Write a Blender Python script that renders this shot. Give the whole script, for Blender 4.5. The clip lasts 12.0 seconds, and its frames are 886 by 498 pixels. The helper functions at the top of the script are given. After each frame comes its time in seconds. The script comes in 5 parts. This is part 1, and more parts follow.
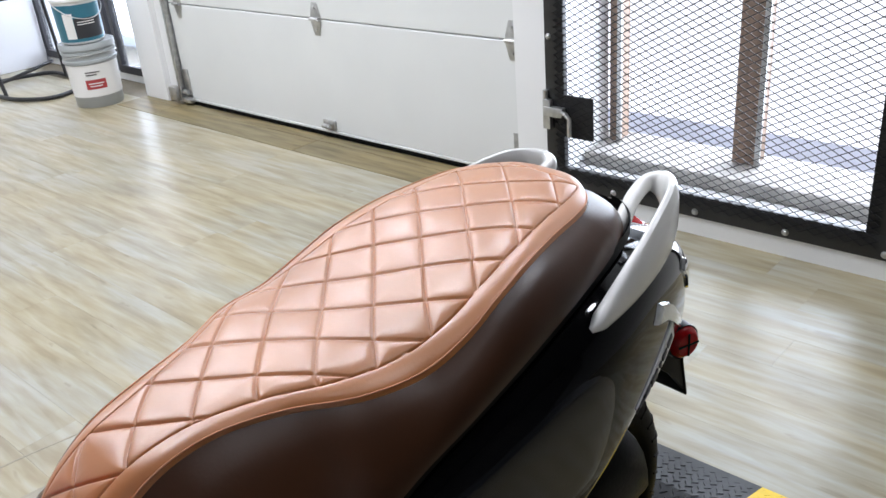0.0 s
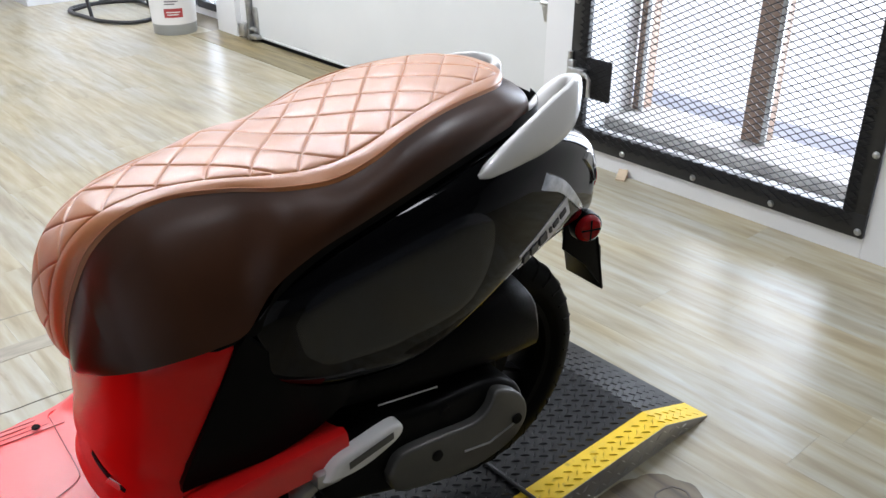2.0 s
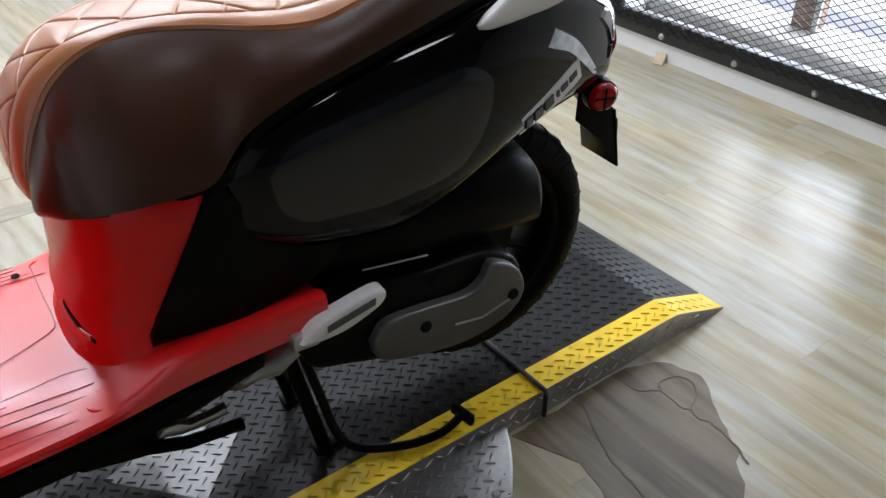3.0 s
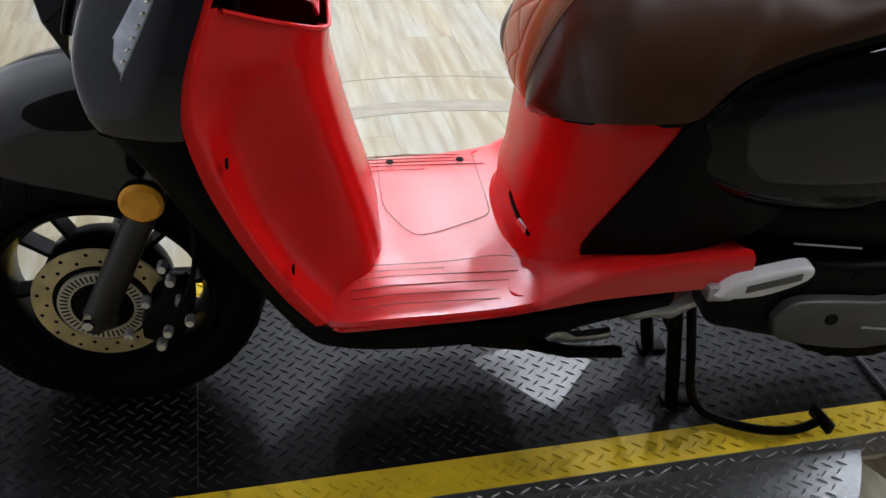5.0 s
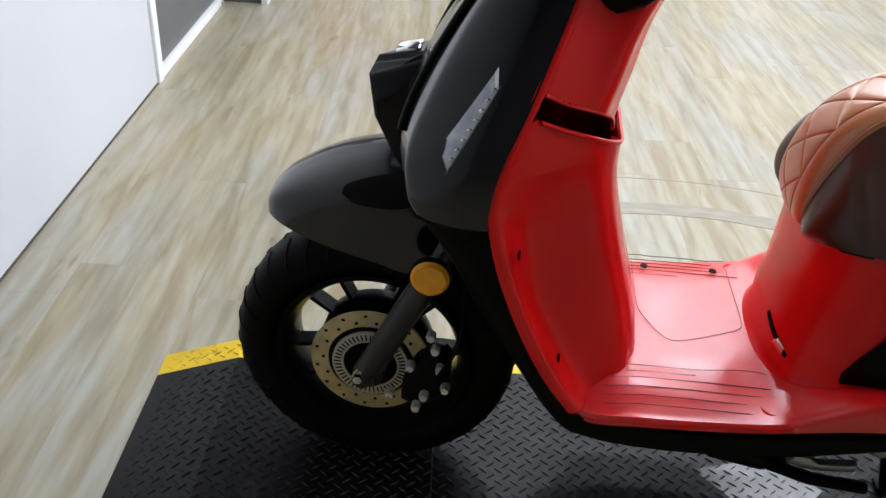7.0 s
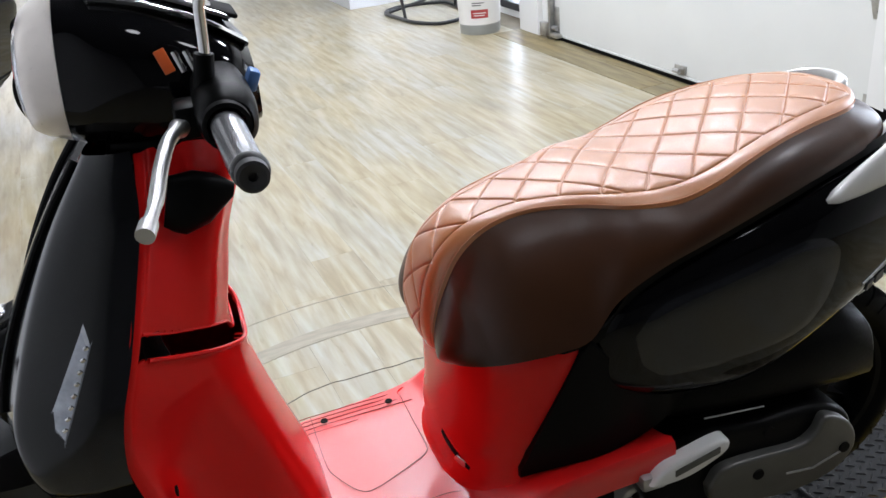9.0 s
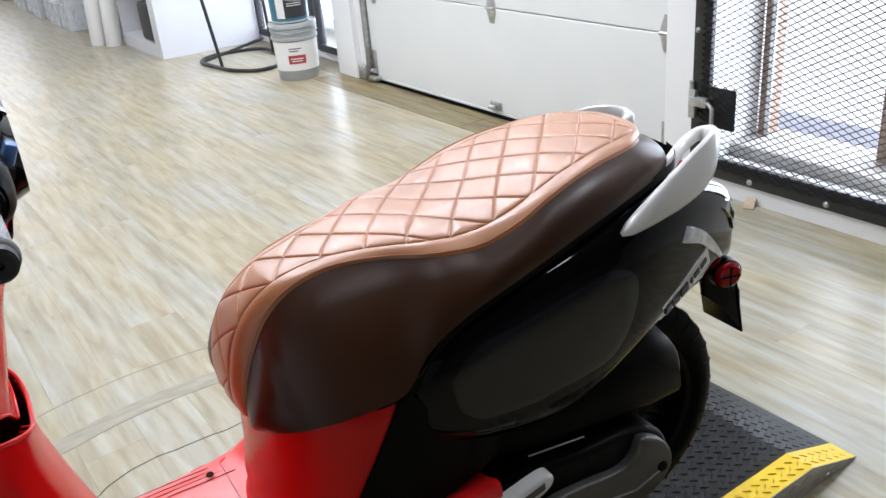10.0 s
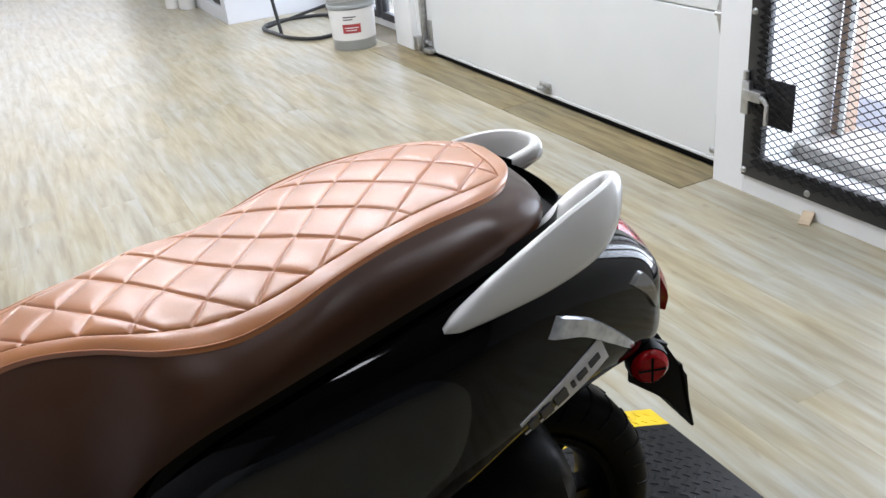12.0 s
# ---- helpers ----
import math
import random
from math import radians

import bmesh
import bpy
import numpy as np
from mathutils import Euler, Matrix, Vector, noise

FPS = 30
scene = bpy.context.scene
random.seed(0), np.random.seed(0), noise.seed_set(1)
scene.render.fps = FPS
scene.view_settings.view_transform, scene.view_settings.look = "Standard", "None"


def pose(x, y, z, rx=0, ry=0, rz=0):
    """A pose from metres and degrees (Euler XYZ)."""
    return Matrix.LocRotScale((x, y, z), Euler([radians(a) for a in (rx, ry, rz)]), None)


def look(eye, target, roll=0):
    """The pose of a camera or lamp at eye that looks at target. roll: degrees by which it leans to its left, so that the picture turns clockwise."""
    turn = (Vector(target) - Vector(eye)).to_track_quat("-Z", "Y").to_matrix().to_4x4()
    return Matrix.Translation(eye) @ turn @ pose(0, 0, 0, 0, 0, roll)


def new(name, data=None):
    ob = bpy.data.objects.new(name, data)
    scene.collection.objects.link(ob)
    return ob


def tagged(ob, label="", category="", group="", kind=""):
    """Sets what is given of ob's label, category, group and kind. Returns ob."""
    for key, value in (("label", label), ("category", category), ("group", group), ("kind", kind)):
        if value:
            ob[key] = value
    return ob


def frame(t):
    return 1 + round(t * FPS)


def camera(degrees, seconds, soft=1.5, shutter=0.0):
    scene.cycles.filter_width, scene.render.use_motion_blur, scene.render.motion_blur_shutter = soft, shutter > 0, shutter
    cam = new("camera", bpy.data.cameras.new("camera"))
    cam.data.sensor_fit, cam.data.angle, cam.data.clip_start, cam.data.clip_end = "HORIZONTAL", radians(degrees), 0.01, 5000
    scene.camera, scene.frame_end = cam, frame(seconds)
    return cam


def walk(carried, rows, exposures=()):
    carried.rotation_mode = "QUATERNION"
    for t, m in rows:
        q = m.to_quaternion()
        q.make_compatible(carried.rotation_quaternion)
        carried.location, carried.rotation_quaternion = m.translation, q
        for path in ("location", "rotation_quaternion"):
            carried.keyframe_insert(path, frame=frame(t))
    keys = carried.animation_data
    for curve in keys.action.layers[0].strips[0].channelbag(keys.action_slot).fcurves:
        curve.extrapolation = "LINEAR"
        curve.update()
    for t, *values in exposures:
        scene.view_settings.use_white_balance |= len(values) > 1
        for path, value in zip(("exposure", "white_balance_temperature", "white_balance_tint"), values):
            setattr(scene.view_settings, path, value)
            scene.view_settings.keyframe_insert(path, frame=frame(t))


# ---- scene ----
from mathutils.bvhtree import BVHTree

cam = camera(54.0, 12.0)
PATH = [
    (0, (-0.287, -0.75, 1.3), (1.007, 0.503, 0.43), -5.1),
    (0.5, (-0.219, -0.79, 1.292), (0.999, 0.528, 0.411), -9.1),
    (1, (-0.281, -0.92, 1.278), (1.014, 0.382, 0.485), -6.1),
    (1.5, (-0.383, -1.052, 1.274), (0.877, 0.261, 0.444), -2.5),
    (2, (-0.373, -1.098, 1.246), (0.808, 0.243, 0.347), 0.0),
    (2.5, (-0.305, -1.111, 1.201), (0.781, 0.212, 0.168), 0.5),
    (2.7, (-0.289, -1.109, 1.184), (0.78, 0.193, 0.107), 0.9),
    (4.3, (-0.392, -1.075, 1.155), (0.325, 0.368, -0.03), 3.1),
    (4.5, (-0.421, -1.075, 1.151), (0.23, 0.398, -0.035), 3.8),
    (5, (-0.484, -1.076, 1.151), (-0.051, 0.462, -0.051), 4.9),
    (5.5, (-0.542, -1.084, 1.157), (-0.268, 0.51, -0.019), 5.5),
    (6, (-0.575, -1.102, 1.159), (-0.408, 0.512, -0.01), 5.6),
    (6.5, (-0.602, -1.118, 1.169), (-0.541, 0.512, 0.013), 5.5),
    (7, (-0.606, -1.125, 1.205), (-0.586, 0.563, 0.132), 3.8),
    (7.2, (-0.597, -1.119, 1.248), (-0.553, 0.61, 0.244), 1.8),
    (8.8, (-0.495, -1.097, 1.316), (0.085, 0.603, 0.436), -5.6),
    (9, (-0.481, -1.093, 1.311), (0.177, 0.572, 0.42), -5.5),
    (9.5, (-0.443, -1.096, 1.314), (0.435, 0.487, 0.463), -5.6),
    (10, (-0.424, -1.091, 1.316), (0.57, 0.427, 0.475), -5.1),
    (10.5, (-0.433, -1.089, 1.316), (0.614, 0.403, 0.492), -5.0),
    (11, (-0.408, -1.085, 1.303), (0.702, 0.345, 0.451), -6.3),
    (11.5, (-0.176, -1.066, 1.281), (0.725, 0.524, 0.469), -7.6),
    (12, (0.087, -0.982, 1.265), (0.839, 0.641, 0.371), -5.9),
]
walk(cam, [(t, look(eye, target, roll)) for t, eye, target, roll in PATH], [(t, stops, 6350, 15) for t, stops in ((0, -0.06), (1.5, 0.08), (2.5, 0.14), (4.5, 0.25), (7, 0.27), (9, 0.15), (10.5, 0.08), (12, 0.05))])

# ---- light ----
world = bpy.data.worlds.new("daylight")
scene.world = world
world.use_nodes = True
wn = world.node_tree.nodes
sky = wn.new("ShaderNodeTexSky")
sky.sky_type, sky.sun_disc, sky.sun_elevation, sky.sun_rotation = "NISHITA", False, radians(40), radians(60)
world.node_tree.links.new(sky.outputs[0], wn["Background"].inputs[0])
wn["Background"].inputs[1].default_value = 0.12
sun = new("sun", bpy.data.lights.new("sun", "SUN"))
sun.data.energy, sun.data.angle, sun.data.color = 1.0, radians(10), (1, 0.96, 0.9)
sun.matrix_world = look((8, 4, 9), (0, 0, 0))


def area(name, at, target, sx, sy, watts, colour=(1, 1, 1), shape="RECTANGLE"):
    li = bpy.data.lights.new(name, "AREA")
    li.shape, li.size, li.size_y, li.energy, li.color = shape, sx, sy, watts, colour
    ob = new(name, li)
    ob.matrix_world = look(at, target)
    return ob


CEIL = 3.2
WATTS = {-0.75: 2.0, 0.9: 17, 2.3: 22, 3.7: 16, 5.1: 12, 6.8: 10, 9.0: 8}
LAMPS = [(lx, ly) for ly in WATTS for lx in (-0.15, 0.75, 1.65)]
for lx, ly in LAMPS:
    area("ceiling_panel_light", (lx, ly, CEIL - 0.075), (lx, ly, 0), 0.24, 0.24, 13 if (lx, ly) == (1.65, -0.75) else WATTS[ly], (0.89, 0.95, 1), "DISK")
# added fill lamp at the far end, before an assumed window
area("far_window_light", (0.0, 11.25, 1.6), (0, 0, 1.0), 3.2, 2.2, 36, (0.95, 0.98, 1))
area("gate_daylight", (2.95, 0.46, 1.1), (0, 0.46, 0.6), 1.0, 2.0, 70, (0.78, 0.89, 1))
area("side_window_daylight", (2.75, 4.85, 0.9), (0, 4.6, 0.3), 1.0, 1.6, 40, (0.82, 0.9, 1))


# ---- materials ----
def mat(name, base, rough=0.5, metal=0.0, vary=0.12, scale=6.0, fine=60.0, bump=0.15, depth=0.002, coat=0.0, coat_rough=0.04, second=None, amount=0.5, stretch=(1, 1, 1), spec=0.5):
    m = bpy.data.materials.new(name)
    m.use_nodes = True
    nt, n = m.node_tree, m.node_tree.nodes
    link, b = nt.links.new, m.node_tree.nodes["Principled BSDF"]
    co = n.new("ShaderNodeTexCoord")
    mp = n.new("ShaderNodeMapping")
    mp.inputs["Scale"].default_value = stretch
    link(co.outputs["Object"], mp.inputs["Vector"])
    big, small = n.new("ShaderNodeTexNoise"), n.new("ShaderNodeTexNoise")
    for t, s, d in ((big, scale, 4), (small, fine, 3)):
        t.inputs["Scale"].default_value, t.inputs["Detail"].default_value = s, d
        link(mp.outputs[0], t.inputs["Vector"])
    ramp = n.new("ShaderNodeValToRGB")
    lo = [c * (1 - vary) for c in base]
    hi = [min(1, c * (1 + vary)) for c in base]
    ramp.color_ramp.elements[0].color, ramp.color_ramp.elements[1].color = (*lo, 1), (*hi, 1)
    ramp.color_ramp.elements[0].position, ramp.color_ramp.elements[1].position = 0.3, 0.7
    link(big.outputs[0], ramp.inputs[0])
    col = ramp.outputs[0]
    if second:
        r2 = n.new("ShaderNodeValToRGB")
        r2.color_ramp.elements[0].position, r2.color_ramp.elements[1].position = 1 - amount - 0.12, 1 - amount + 0.12
        link(small.outputs[0], r2.inputs[0])
        mix = n.new("ShaderNodeMix")
        mix.data_type = "RGBA"
        link(r2.outputs[0], mix.inputs[0])
        link(col, mix.inputs[6])
        mix.inputs[7].default_value = (*second, 1)
        col = mix.outputs[2]
    link(col, b.inputs["Base Color"])
    mr = n.new("ShaderNodeMapRange")
    mr.inputs[3].default_value, mr.inputs[4].default_value = max(0.02, rough * 0.8), min(1, rough * 1.2)
    link(small.outputs[0], mr.inputs[0])
    link(mr.outputs[0], b.inputs["Roughness"])
    b.inputs["Metallic"].default_value = metal
    b.inputs["Coat Weight"].default_value, b.inputs["Coat Roughness"].default_value = coat, coat_rough
    b.inputs["Specular IOR Level"].default_value = spec
    if bump:
        bp = n.new("ShaderNodeBump")
        bp.inputs["Strength"].default_value, bp.inputs["Distance"].default_value = bump, depth
        link(small.outputs[0], bp.inputs["Height"])
        link(bp.outputs[0], b.inputs["Normal"])
    return m


def plank_mat(name, tones, rough, along=1):
    """Printed vinyl board: streaks along the board, each board its own tone."""
    m = bpy.data.materials.new(name)
    m.use_nodes = True
    nt, n = m.node_tree, m.node_tree.nodes
    link, b = nt.links.new, n["Principled BSDF"]
    co, info = n.new("ShaderNodeNewGeometry"), n.new("ShaderNodeObjectInfo")
    shift = n.new("ShaderNodeVectorMath")
    shift.operation = "MULTIPLY_ADD"
    shift.inputs[1].default_value = (1, 1, 1)
    comb = n.new("ShaderNodeCombineXYZ")
    ml = n.new("ShaderNodeMath")
    ml.operation, ml.inputs[1].default_value = "MULTIPLY", 0.6
    link(info.outputs["Random"], ml.inputs[0])
    link(ml.outputs[0], comb.inputs[1])
    link(co.outputs["Position"], shift.inputs[0])
    link(comb.outputs[0], shift.inputs[2])
    outs = []
    for st, det in (((26, 2.6, 1), 4), ((48, 7, 1), 4), ((4.5, 1.5, 1), 2), ((24, 7, 1), 3)):
        mp, tx = n.new("ShaderNodeMapping"), n.new("ShaderNodeTexNoise")
        mp.inputs["Scale"].default_value = st
        tx.inputs["Scale"].default_value, tx.inputs["Detail"].default_value = 1.0, det
        tx.inputs["Distortion"].default_value = 0.35
        link(shift.outputs[0], mp.inputs[0])
        link(mp.outputs[0], tx.inputs["Vector"])
        outs.append(tx.outputs[0])

    def ramp(source, stops):
        r = n.new("ShaderNodeValToRGB")
        e = r.color_ramp.elements
        e[0].position, e[0].color = stops[0][0], (*stops[0][1], 1)
        e[1].position, e[1].color = stops[-1][0], (*stops[-1][1], 1)
        for p, c in stops[1:-1]:
            x = e.new(p)
            x.color = (*c, 1)
        link(source, r.inputs[0])
        return r.outputs[0]

    def times(a, b_, f):
        mix = n.new("ShaderNodeMix")
        mix.data_type, mix.blend_type = "RGBA", "MULTIPLY"
        mix.inputs[0].default_value = f
        link(a, mix.inputs[6])
        link(b_, mix.inputs[7])
        return mix.outputs[2]

    add = n.new("ShaderNodeMath")
    add.operation, add.inputs[1].default_value = "MULTIPLY_ADD", 0.06
    link(info.outputs["Random"], add.inputs[0])
    link(outs[0], add.inputs[2])
    k = len(tones) - 1
    col = ramp(add.outputs[0], [(0.37 + 0.30 * i / k, c) for i, c in enumerate(tones)])
    col = times(col, ramp(outs[1], [(0.3, (0.66, 0.62, 0.55)), (0.6, (1, 1, 1))]), 0.35)
    col = times(col, ramp(outs[2], [(0.40, (1.0, 0.95, 0.80)), (0.60, (0.94, 0.965, 0.98))]), 0.9)
    col = times(col, ramp(outs[3], [(0.22, (0.5, 0.43, 0.34)), (0.34, (1, 1, 1))]), 0.7)
    link(col, b.inputs["Base Color"])
    b.inputs["Roughness"].default_value = rough
    bp = n.new("ShaderNodeBump")
    bp.inputs["Strength"].default_value, bp.inputs["Distance"].default_value = 0.12, 0.001
    link(outs[1], bp.inputs["Height"])
    link(bp.outputs[0], b.inputs["Normal"])
    return m


def glow(name, colour, strength):
    m = bpy.data.materials.new(name)
    m.use_nodes = True
    n = m.node_tree.nodes
    em = n.new("ShaderNodeEmission")
    em.inputs[0].default_value, em.inputs[1].default_value = (*colour, 1), strength
    m.node_tree.links.new(em.outputs[0], n["Material Output"].inputs[0])
    return m


def glass_mat(name, colour, rough=0.05):
    m = mat(name, colour, rough, vary=0.02, bump=0)
    m.node_tree.nodes["Principled BSDF"].inputs["Transmission Weight"].default_value = 0.85
    return m


M = {
    "plank": plank_mat("whitewashed vinyl board", [(0.265, 0.228, 0.155), (0.318, 0.282, 0.20), (0.352, 0.322, 0.245), (0.385, 0.365, 0.31)], 0.30),
    "dark_plank": plank_mat("brown plywood board", [(0.12, 0.092, 0.042), (0.19, 0.15, 0.074), (0.25, 0.205, 0.112)], 0.45),
    "subfloor": mat("board joint", (0.2, 0.17, 0.12), 0.6),
    "wall": mat("white wall paint", (0.8, 0.8, 0.79), 0.55, vary=0.03, scale=1.5, fine=90, bump=0.2, depth=0.0008),
    # white paint with its colour lowered to offset strong lamps nearby
    "toned_wall": mat("white wall paint toned down", (0.6, 0.605, 0.62), 0.5, vary=0.03, scale=1.5, fine=90, bump=0.2, depth=0.0008),
    "ceiling": mat("dark grey ceiling paint", (0.045, 0.045, 0.048), 0.85, vary=0.15),
    "door": mat("white door steel", (0.72, 0.73, 0.71), 0.42, vary=0.03, scale=2, fine=260, bump=0.25, depth=0.0006),
    "galv": mat("galvanised steel", (0.5, 0.5, 0.49), 0.38, 0.9, vary=0.2, scale=30),
    "black_metal": mat("black painted steel", (0.016, 0.016, 0.017), 0.42, vary=0.3, scale=20, fine=140, bump=0.15, second=(0.06, 0.055, 0.05), amount=0.25),
    "mesh": mat("dark expanded steel", (0.018, 0.018, 0.02), 0.6, 0.0, vary=0.3, scale=30, bump=0, spec=0.2),
    "rubber": mat("black rubber", (0.0035, 0.0035, 0.0035), 0.5, spec=0.06, vary=0.2, scale=25, fine=200, bump=0.2, depth=0.0006),
    "plate": mat("black painted checker plate", (0.006, 0.006, 0.0062), 0.36, 0.0, spec=0.16, vary=0.2, scale=7, fine=70, bump=0.0, second=(0.014, 0.014, 0.015), amount=0.3),
    "lug": mat("worn checker ribs", (0.12, 0.12, 0.124), 0.3, 0.85, vary=0.4, scale=9, fine=90, bump=0.0, second=(0.36, 0.36, 0.365), amount=0.3),
    "yellow": mat("yellow safety paint", (0.74, 0.50, 0.016), 0.45, vary=0.16, scale=9, fine=38, bump=0.1, second=(0.1, 0.075, 0.02), amount=0.27, spec=0.25),
    "yellow_lug": mat("chipped yellow ribs", (0.78, 0.55, 0.025), 0.4, vary=0.2, scale=14, fine=30, bump=0.0, second=(0.03, 0.025, 0.012), amount=0.3, spec=0.3),
    "bare": mat("bare checker steel", (0.14, 0.136, 0.13), 0.3, 0.85, vary=0.2, scale=10, fine=80, bump=0.2, second=(0.1, 0.085, 0.065), amount=0.3),
    "bare_lug": mat("bright checker ribs", (0.55, 0.55, 0.54), 0.3, 0.8, vary=0.15, scale=20, bump=0),
    "red": mat("red moulded plastic", (0.72, 0.008, 0.007), 0.24, vary=0.04, scale=2, fine=2, bump=0, spec=0.3),
    "gloss": mat("black gloss paint", (0.003, 0.003, 0.0035), 0.05, vary=0.1, bump=0, spec=0.24),
    "graphite": mat("graphite black gloss paint", (0.008, 0.0085, 0.010), 0.12, vary=0.1, bump=0, spec=0.6),
    "facet_gloss": mat("mirror-gloss black facet", (0.01, 0.01, 0.012), 0.03, vary=0.05, bump=0, spec=1.0, coat=1.0),
    "grey_gloss": mat("graphite gloss paint", (0.007, 0.008, 0.0105), 0.13, vary=0.1, bump=0, spec=0.6),
    "satin": mat("black satin plastic", (0.003, 0.003, 0.003), 0.36, vary=0.2, scale=20, fine=300, bump=0.12, depth=0.0004, spec=0.07),
    "tan": mat("tan leather", (0.45, 0.168, 0.048), 0.34, vary=0.1, scale=9, fine=240, bump=0.2, depth=0.0005, spec=0.9, coat=0.5, coat_rough=0.33),
    "stitch": mat("tan thread", (0.62, 0.3, 0.17), 0.8, bump=0),
    "brown": mat("dark brown leather", (0.040, 0.015, 0.006), 0.31, spec=0.4, vary=0.35, scale=5, fine=260, bump=0.2, depth=0.0005),
    "white_rail": mat("pearl white paint", (0.8, 0.79, 0.76), 0.24, vary=0.03, bump=0, coat=0.5),
    "chrome": mat("chrome", (0.8, 0.8, 0.8), 0.09, 1.0, vary=0.04, bump=0),
    "bolt": mat("zinc plated bolt", (0.75, 0.75, 0.75), 0.28, 0.5, vary=0.05, bump=0),
    "alu": mat("cast aluminium", (0.5, 0.5, 0.49), 0.36, 0.9, vary=0.12, scale=30, fine=220, bump=0.2, depth=0.0004),
    "crank": mat("grey cast cover", (0.10, 0.098, 0.09), 0.4, 0.5, vary=0.15, scale=16, fine=240, bump=0.2, depth=0.0004),
    "engine": mat("black engine casting", (0.0035, 0.0035, 0.0035), 0.42, 0.0, spec=0.09, vary=0.2, scale=25, fine=180, bump=0.3, depth=0.0008),
    "fork": mat("dark grey fork leg", (0.035, 0.035, 0.036), 0.4, 0.4, vary=0.1, bump=0.1),
    "rotor": mat("brake rotor steel", (0.60, 0.51, 0.29), 0.38, 0.6, vary=0.2, scale=30, fine=120, bump=0.1),
    "tone": mat("sensor ring steel", (0.6, 0.58, 0.52), 0.38, 0.6, vary=0.1, bump=0),
    "amber": mat("amber reflector", (1.0, 0.40, 0.008), 0.2, vary=0.1, scale=60, fine=420, bump=0.2, depth=0.001, spec=0.6),
    "red_lens": mat("red lens", (0.34, 0.004, 0.006), 0.16, vary=0.2, scale=80, bump=0.2, coat=0.1, spec=0.3),
    "clear_lens": mat("clear ribbed lens", (0.62, 0.66, 0.74), 0.1, 0.5, vary=0.25, scale=60, fine=150, bump=0.3, coat=1.0),
    "badge": mat("pale silver badge", (0.75, 0.75, 0.76), 0.35, 0.0, vary=0.04, bump=0),
    "ink": mat("dark ink", (0.03, 0.03, 0.035), 0.5, bump=0),
    "pail_grey": mat("grey pail plastic", (0.36, 0.38, 0.38), 0.4, vary=0.05),
    "pail_dark": mat("dark teal pail", (0.02, 0.05, 0.06), 0.35, vary=0.15),
    "pail_blue": mat("light blue pail rim", (0.35, 0.55, 0.6), 0.4),
    "paper": mat("white label", (0.78, 0.77, 0.75), 0.5, vary=0.02, bump=0),
    "label_red": mat("red label print", (0.42, 0.05, 0.05), 0.5, bump=0),
    "bluebox": mat("blue printed carton", (0.58, 0.6, 0.62), 0.5, vary=0.1, scale=5, fine=13, bump=0, second=(0.2, 0.25, 0.34), amount=0.38),
    "bag": mat("black nylon bag", (0.02, 0.02, 0.022), 0.6, vary=0.3, scale=20, fine=120, bump=0.4),
    "cloth": mat("dark stool upholstery", (0.012, 0.012, 0.014), 0.6, vary=0.2, fine=150, bump=0.3),
    "timber": mat("weathered timber", (0.27, 0.185, 0.135), 0.7, vary=0.25, scale=5, fine=40, stretch=(6, 6, 0.6), bump=0.3),
    "pale_wood": mat("pale wood offcut", (0.46, 0.36, 0.24), 0.6, vary=0.1, stretch=(8, 2, 8), bump=0.2),
    "concrete": mat("rough concrete", (0.42, 0.4, 0.37), 0.8, vary=0.25, scale=8, fine=60, bump=0.5, depth=0.004, second=(0.24, 0.22, 0.2), amount=0.3),
    "snow": mat("pale outdoor paving", (0.62, 0.65, 0.74), 0.7, vary=0.06),
    "grey_door": mat("grey door paint", (0.12, 0.12, 0.122), 0.4, vary=0.06, fine=150, bump=0.1),
    # board tones darkened for the shade beside the platform
    "shaded_plank": plank_mat("vinyl board with shade in its colour", [(0.045, 0.030, 0.011), (0.08, 0.055, 0.024), (0.12, 0.088, 0.044), (0.15, 0.118, 0.066)], 0.45),
    "crack": mat("dark floor joint", (0.075, 0.06, 0.042), 0.6, vary=0.2, bump=0),
    "sky_card": glow("bright daylight backdrop", (0.9, 0.94, 1.0), 1.5),
    "fill_card": glow("daylight backdrop", (0.93, 0.96, 1.0), 0.7),
    "win_card": glow("blue daylight backdrop", (0.62, 0.75, 1.0), 1.6),
    "tube_glow": glow("lamp diffuser", (1, 0.98, 0.96), 4.0),
    "orange": mat("orange decal", (0.8, 0.14, 0.03), 0.3, bump=0),
    "blue_switch": mat("blue switch panel", (0.12, 0.26, 0.6), 0.25, bump=0),
    "red_switch": mat("red switch", (0.7, 0.03, 0.03), 0.3, bump=0),
    "grip": mat("grey metal grip", (0.32, 0.32, 0.33), 0.25, 0.8, vary=0.03, bump=0),
    # near-black colour, mostly the painted shade of holes, slots and grooves
    "dark": mat("unlit cavity plastic", (0.006, 0.005, 0.005), 0.7, bump=0, spec=0.1),
    "silver_paint": mat("brushed silver bezel", (0.62, 0.57, 0.52), 0.3, 0.85, vary=0.05, scale=3, fine=60, stretch=(1, 14, 14), bump=0.05),
    "worn": mat("worn floor ring", (0.27, 0.24, 0.175), 0.4, vary=0.2, scale=12, fine=60, bump=0.05, stretch=(1, 4, 1)),
    "teal": mat("teal label print", (0.03, 0.16, 0.22), 0.4, vary=0.1, bump=0),
    "patch": mat("dull bare steel", (0.1, 0.1, 0.1), 0.34, 0.85, vary=0.2, scale=10, fine=80, bump=0.1),
    "skirt": mat("bright checker steel", (0.42, 0.41, 0.4), 0.34, 0.85, vary=0.2, scale=10, fine=80, bump=0.1),
